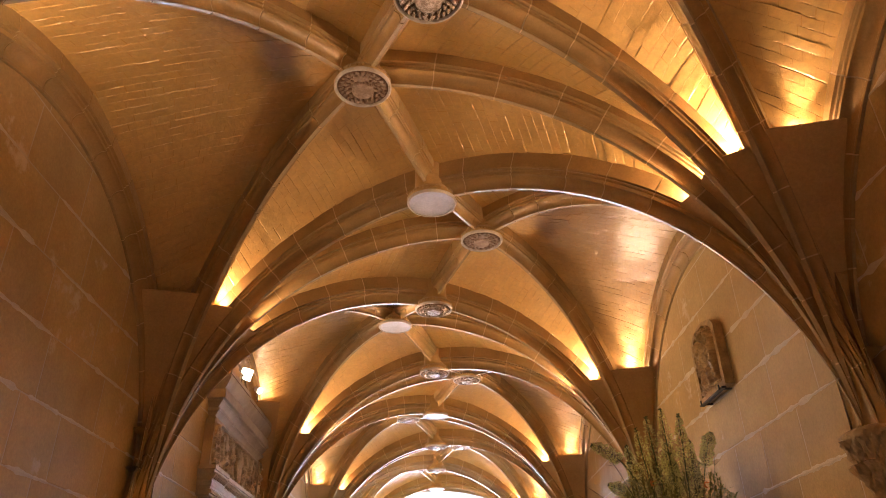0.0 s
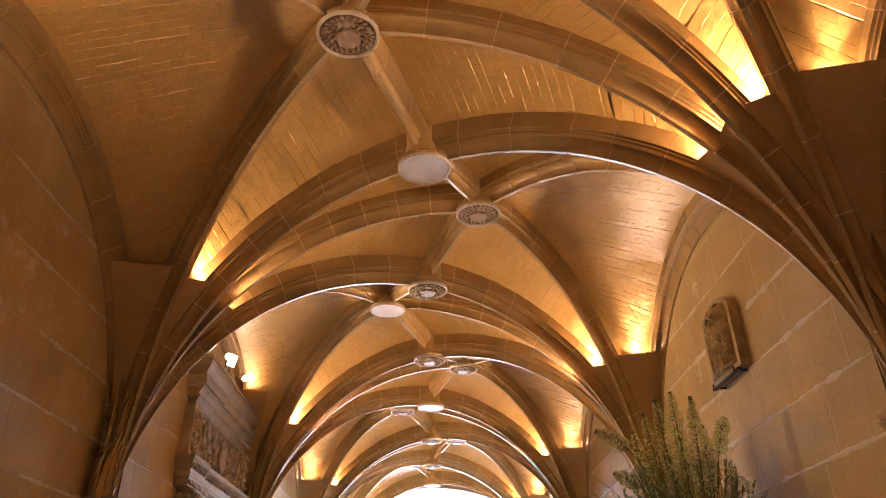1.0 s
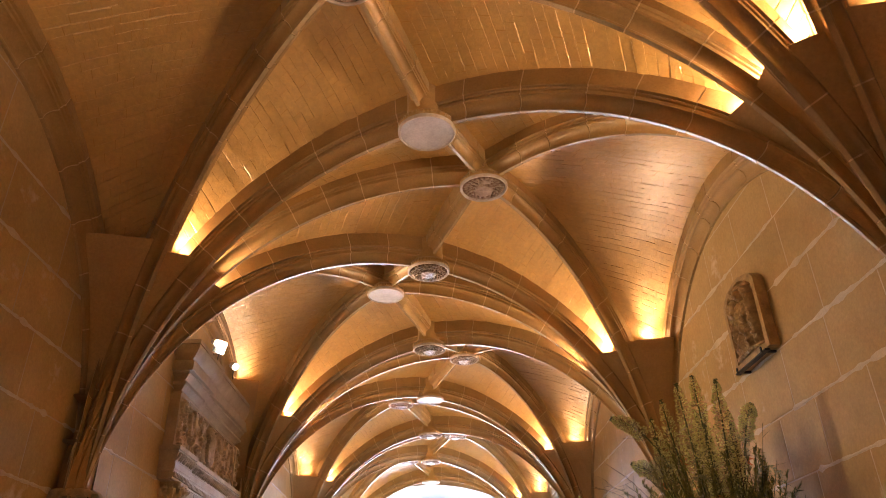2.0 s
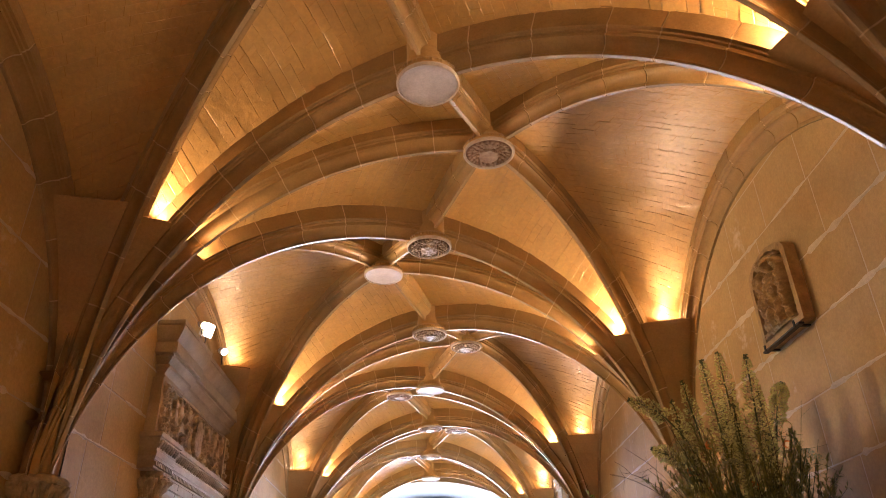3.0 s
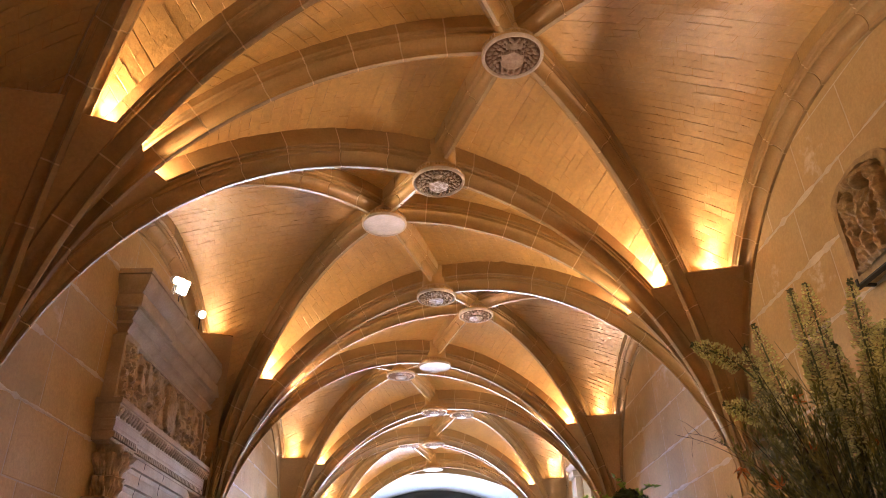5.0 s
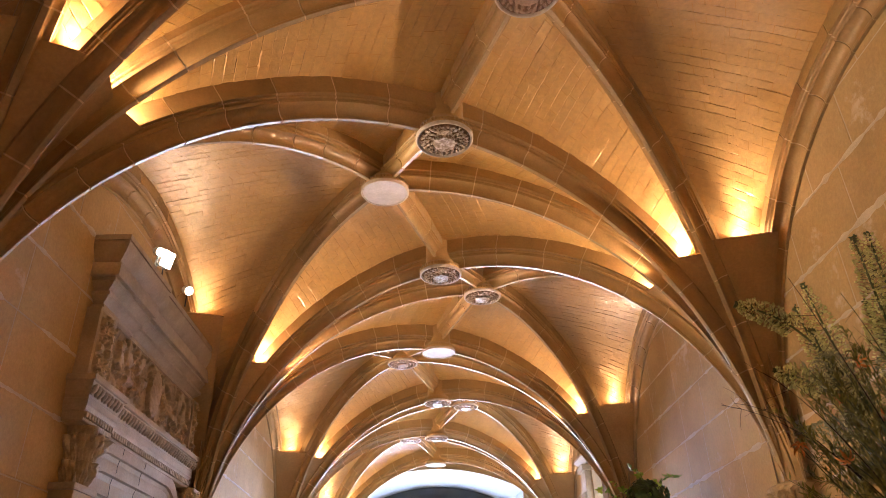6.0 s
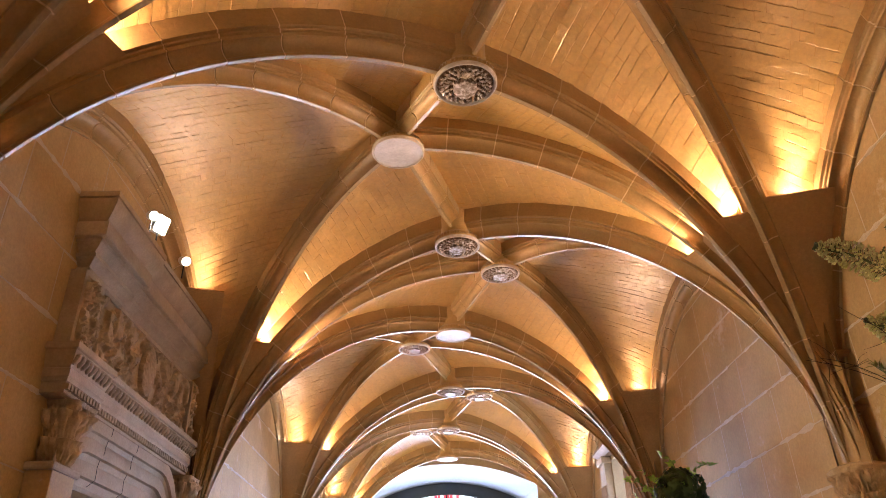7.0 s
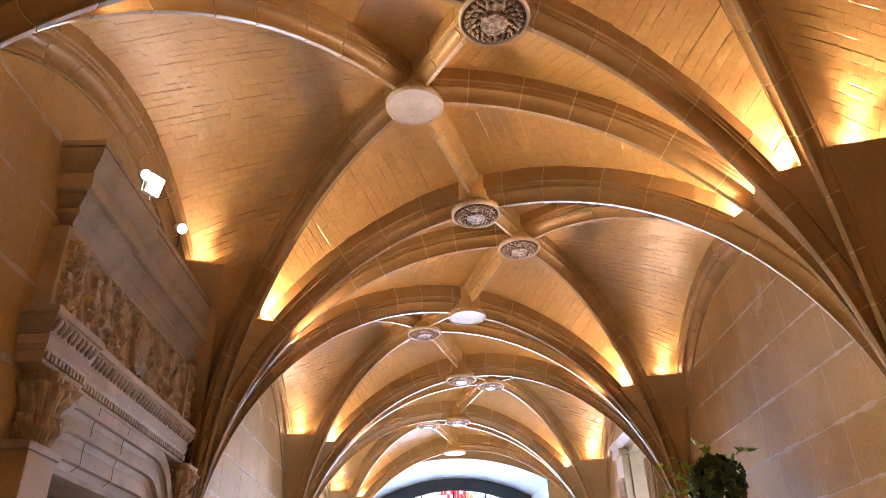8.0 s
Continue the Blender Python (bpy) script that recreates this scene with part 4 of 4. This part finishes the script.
for tip, zone in SPIKES:
    tip = Vector(tip) - Vector((1.97, 5.6, 0.0))
    droops = tip.x < -0.45
    knee = Vector((tip.x * 0.35, tip.y * 0.6, tip.z - 0.02)) if droops else Vector((tip.x * 0.80, tip.y * 0.8, tip.z - 0.62))
    if tip.x > 0.3:
        knee = Vector((tip.x * 0.55, tip.y, tip.z - 0.22))
    foot = BASE + Vector((tip.x, tip.y, 0)) * 0.05
    pts = [foot * (1 - q) ** 2 + knee * (2 * q * (1 - q)) + tip * (q * q) for q in (i / 14 for i in range(15))]
    if droops:
        pts[14] += Vector((0, 0, 0.02))
    spike = part("flower_spike", tube(pts, 0.008, 0.0045), stem_green, bouquet, "green stem with a dense spike of pale florets")
    fv, ff, dv, df = [], [], [], []
    total = 480
    for q in range(total):
        s_ = rng.random() ** 0.9
        f_ = 1 - zone * s_
        i = min(13, int(f_ * 14))
        p = pts[i].lerp(pts[i + 1], f_ * 14 - i)
        d = (pts[i + 1] - pts[i]).normalized()
        e = d.orthogonal().normalized()
        a = q * 2.39996
        out_ = e * math.cos(a) + d.cross(e) * math.sin(a)
        reach = 0.010 + 0.060 * min(1.0, s_ * 2.8) * rng.uniform(0.6, 1.15)
        way = (out_ + d * 0.30).normalized()
        if s_ < 0.05:
            bud(dv, df, p, way, 0.02, 0.005)
        else:
            bud(fv, ff, p + way * reach * 0.62 + rand_way(rng) * 0.004, way, 0.012 + reach * 0.12, 0.0048 + 0.0024 * rng.random())
            if q % 2 == 0:
                bud(dv, df, p, way, reach * 0.85, 0.0012)
    tagged(part("florets", (fv, ff), floret_pale, spike), kind="stuff")
    if dv:
        tagged(part("buds", (dv, df), stem_green, spike), kind="stuff")
lv, lf, tv, tf = [], [], [], []
for q in range(230):
    a, r = rng.uniform(0, 2 * math.pi), rng.random() ** 0.5
    end = Vector((min(0.40, math.cos(a) * r * 0.60 - 0.06), math.sin(a) * r * 0.58, 2.05 + 0.85 * rng.random() * (1.1 - 0.6 * r)))
    pts = bend(BASE + Vector((math.cos(a), math.sin(a), 0)) * 0.08, end, rand_way(rng) * 0.08 + Vector((0, 0, 0.034)), 10)
    v, f = tube(pts, 0.003, 0.001, 4)
    o = len(tv)
    tv += v
    tf += [[o + j for j in g] for g in f]
    for w in range(95):
        i = rng.randrange(3, 10)
        p = pts[i].lerp(pts[i + 1], rng.random())
        way = (rand_way(rng, 0.5) + (pts[i + 1] - pts[i]).normalized() * 0.8).normalized()
        blade(lv, lf, p, way, rng.uniform(0.02, 0.06), rng.uniform(0.003, 0.0075))
fol = tagged(part("foliage", (lv, lf), leaf_green, bouquet, "dense fine green foliage"), kind="stuff")
tagged(part("stems", (tv, tf), stem_green, bouquet), kind="stuff")
for c, rad in (((1.58, 5.62, 2.55), 0.085), ((2.2, 5.35, 2.42), 0.09), ((1.75, 5.35, 2.38), 0.08), ((1.95, 5.75, 2.60), 0.09), ((1.62, 5.9, 2.32), 0.09), ((2.1, 5.5, 2.66), 0.08)):
    c = Vector(c) - Vector((1.97, 5.6, 0))
    head = part("umbel", tube(bend(BASE, c - Vector((0, 0, rad * 0.6)), rand_way(rng) * 0.04, 8), 0.005, 0.003), stem_green, bouquet, "pale lacy umbel on a green stem")
    uv, uf = [], []
    for q in range(260):
        d = rand_way(rng, 0.9)
        bud(uv, uf, c + d * rad * rng.uniform(0.8, 1.0) * Vector((1, 1, 0.6)).length / 1.6, d, 0.010, 0.0042)
    tagged(part("florets", (uv, uf), umbel_white, head), kind="stuff")
for q in range(16):
    a = rng.uniform(0.5 * math.pi, 1.6 * math.pi)
    out_ = Vector((math.cos(a), math.sin(a), 0))
    end = out_ * rng.uniform(0.5, 0.85) + Vector((0.0, 0.0, rng.uniform(2.0, 2.95)))
    pts = bend(BASE + out_ * 0.05, end, Vector((0, 0, rng.uniform(0.05, 0.25))) + rand_way(rng) * 0.06, 12)
    v, f = tube(pts, 0.0035, 0.001, 4)
    for w in range(7):
        i = rng.randrange(6, 12)
        sub = bend(pts[i], pts[i] + (rand_way(rng, 0.3) + out_ * 0.5) * rng.uniform(0.05, 0.14), rand_way(rng) * 0.01, 4)
        v2, f2 = tube(sub, 0.0013, 0.0006, 3)
        o = len(v)
        v += v2
        f += [[o + j for j in g] for g in f2]
    part("twig", (v, f), twig_brown if q % 2 else stem_green, bouquet, "thin curling bare twig")
for c in ((1.70, 5.55, 2.33), (1.52, 5.60, 2.18), (1.85, 5.30, 2.30), (1.62, 5.70, 2.45), (2.05, 5.25, 2.52), (1.78, 5.72, 2.62), (1.45, 5.80, 2.28)):
    c = Vector(c) - Vector((1.97, 5.6, 0))
    stem = part("lily", tube(bend(BASE, c, rand_way(rng) * 0.05, 8), 0.004, 0.002), stem_green, bouquet, "orange lily with swept-back petals")
    axis = rand_way(rng, -0.2)
    e = axis.orthogonal().normalized()
    g = axis.cross(e)
    for j in range(6):
        a = j * math.pi / 3
        out_ = e * math.cos(a) + g * math.sin(a)
        tang = axis.cross(out_)
        pv = []
        for i, (fwd, rad, wd) in enumerate(((0.0, 0.003, 0.003), (0.009, 0.012, 0.006), (0.004, 0.026, 0.007), (-0.010, 0.036, 0.004), (-0.026, 0.040, 0.001))):
            m = c + axis * fwd + out_ * rad
            pv += [m + tang * wd, m + axis * 0.002, m - tang * wd]
        part("petal", (pv, grid_faces(5, 3)), petal_orange, stem)


# ---- ivy in a tall stand ----
ivy_dark = surface("ivy_dark", (0.028, 0.06, 0.018), (0.075, 0.125, 0.04), 0.42, 12, 60, 0.2, 0.25, vary=0.3)
ivy_light = surface("ivy_light", (0.27, 0.46, 0.06), (0.42, 0.62, 0.12), 0.45, 12, 60, 0.2, 0.4, vary=0.2)
IVY = Vector((2.06, 10.1, 0.0))
ivy = empty("ivy_plant", IVY, "bushy dark green ivy with pale shoots on a tall stand", "plant")
part("stand", turned([(0.0, 0.0), (0.20, 0.0), (0.20, 0.03), (0.05, 0.08), (0.03, 0.2), (0.03, 2.1), (0.06, 2.2), (0.12, 2.24), (0.12, 2.26), (0.0, 2.26)], 32), dark_iron, ivy, "slim black iron stand", smooth=40)
part("pot", turned([(0.0, 2.26), (0.10, 2.26), (0.14, 2.46), (0.155, 2.47), (0.155, 2.50), (0.14, 2.50), (0.12, 2.44)], 32), vase_glaze, ivy, smooth=40)


def ivy_leaf(mat, size):
    lobes = [(0, 0.0), (0.28, -0.22), (0.50, -0.02), (0.30, 0.22), (0.36, 0.52), (0.16, 0.55), (0.0, 1.0), (-0.16, 0.55), (-0.36, 0.52), (-0.30, 0.22), (-0.50, -0.02), (-0.28, -0.22)]
    verts = [(0, 0.25 * size, 0.06 * size)] + [(x * size, y * size, -0.10 * size * (x * x * 3 + y * y)) for x, y in lobes]
    faces = [[0, 1 + j, 1 + (j + 1) % 12] for j in range(12)]
    return mesh_of("leaf", verts, faces, mat)


dark_leaf, pale_leaf = ivy_leaf(ivy_dark, 0.10), ivy_leaf(ivy_light, 0.085)
IVC = Vector((-0.05, 0, 2.70))
for q in range(280):
    d = rand_way(rng, 0.35)
    p = IVC + Vector((d.x * 0.24, d.y * 0.27, d.z * 0.24)) * rng.uniform(0.7, 1.05)
    ob = new("leaf", dark_leaf)
    ob.parent = ivy
    ob.matrix_basis = Matrix.Translation(p) @ (d + rand_way(rng) * 0.5).to_track_quat("Z", "Y").to_matrix().to_4x4() @ pose(0, 0, 0, rng.uniform(-20, 20), 0, rng.uniform(0, 360)) @ Matrix.Scale(rng.uniform(0.6, 1.1), 4)
VINES = [((-0.10, 0.15, 2.62), (-0.47, 0.15, 2.76)), ((-0.1, 0.1, 2.7), (-0.33, 0.12, 2.98)), ((-0.15, 0.1, 2.6), (-0.50, 0.05, 2.60)), ((-0.05, 0.0, 2.8), (-0.12, 0.1, 3.10)), ((0.0, -0.1, 2.75), (0.20, -0.20, 2.93)), ((-0.12, 0.0, 2.55), (-0.42, -0.05, 2.50)), ((-0.15, 0.1, 2.65), (-0.42, 0.2, 2.90)), ((0.0, 0.0, 2.8), (0.12, 0.1, 2.96))]
for a, b in VINES:
    pts = bend(a, b, rand_way(rng) * 0.05 + Vector((0, 0, 0.03)), 8)
    vine = part("shoot", tube(pts, 0.003, 0.0015, 4), stem_green, ivy, "thin pale shoot")
    for i in range(2, 9):
        if rng.random() < 0.12:
            continue
        ob = new("leaf", pale_leaf)
        ob.parent = vine
        d = rand_way(rng, 0.3)
        ob.matrix_basis = Matrix.Translation(pts[i] + rand_way(rng) * 0.012) @ d.to_track_quat("Z", "Y").to_matrix().to_4x4() @ pose(0, 0, 0, 0, 0, rng.uniform(0, 360)) @ Matrix.Scale(rng.uniform(0.5, 1.1), 4)
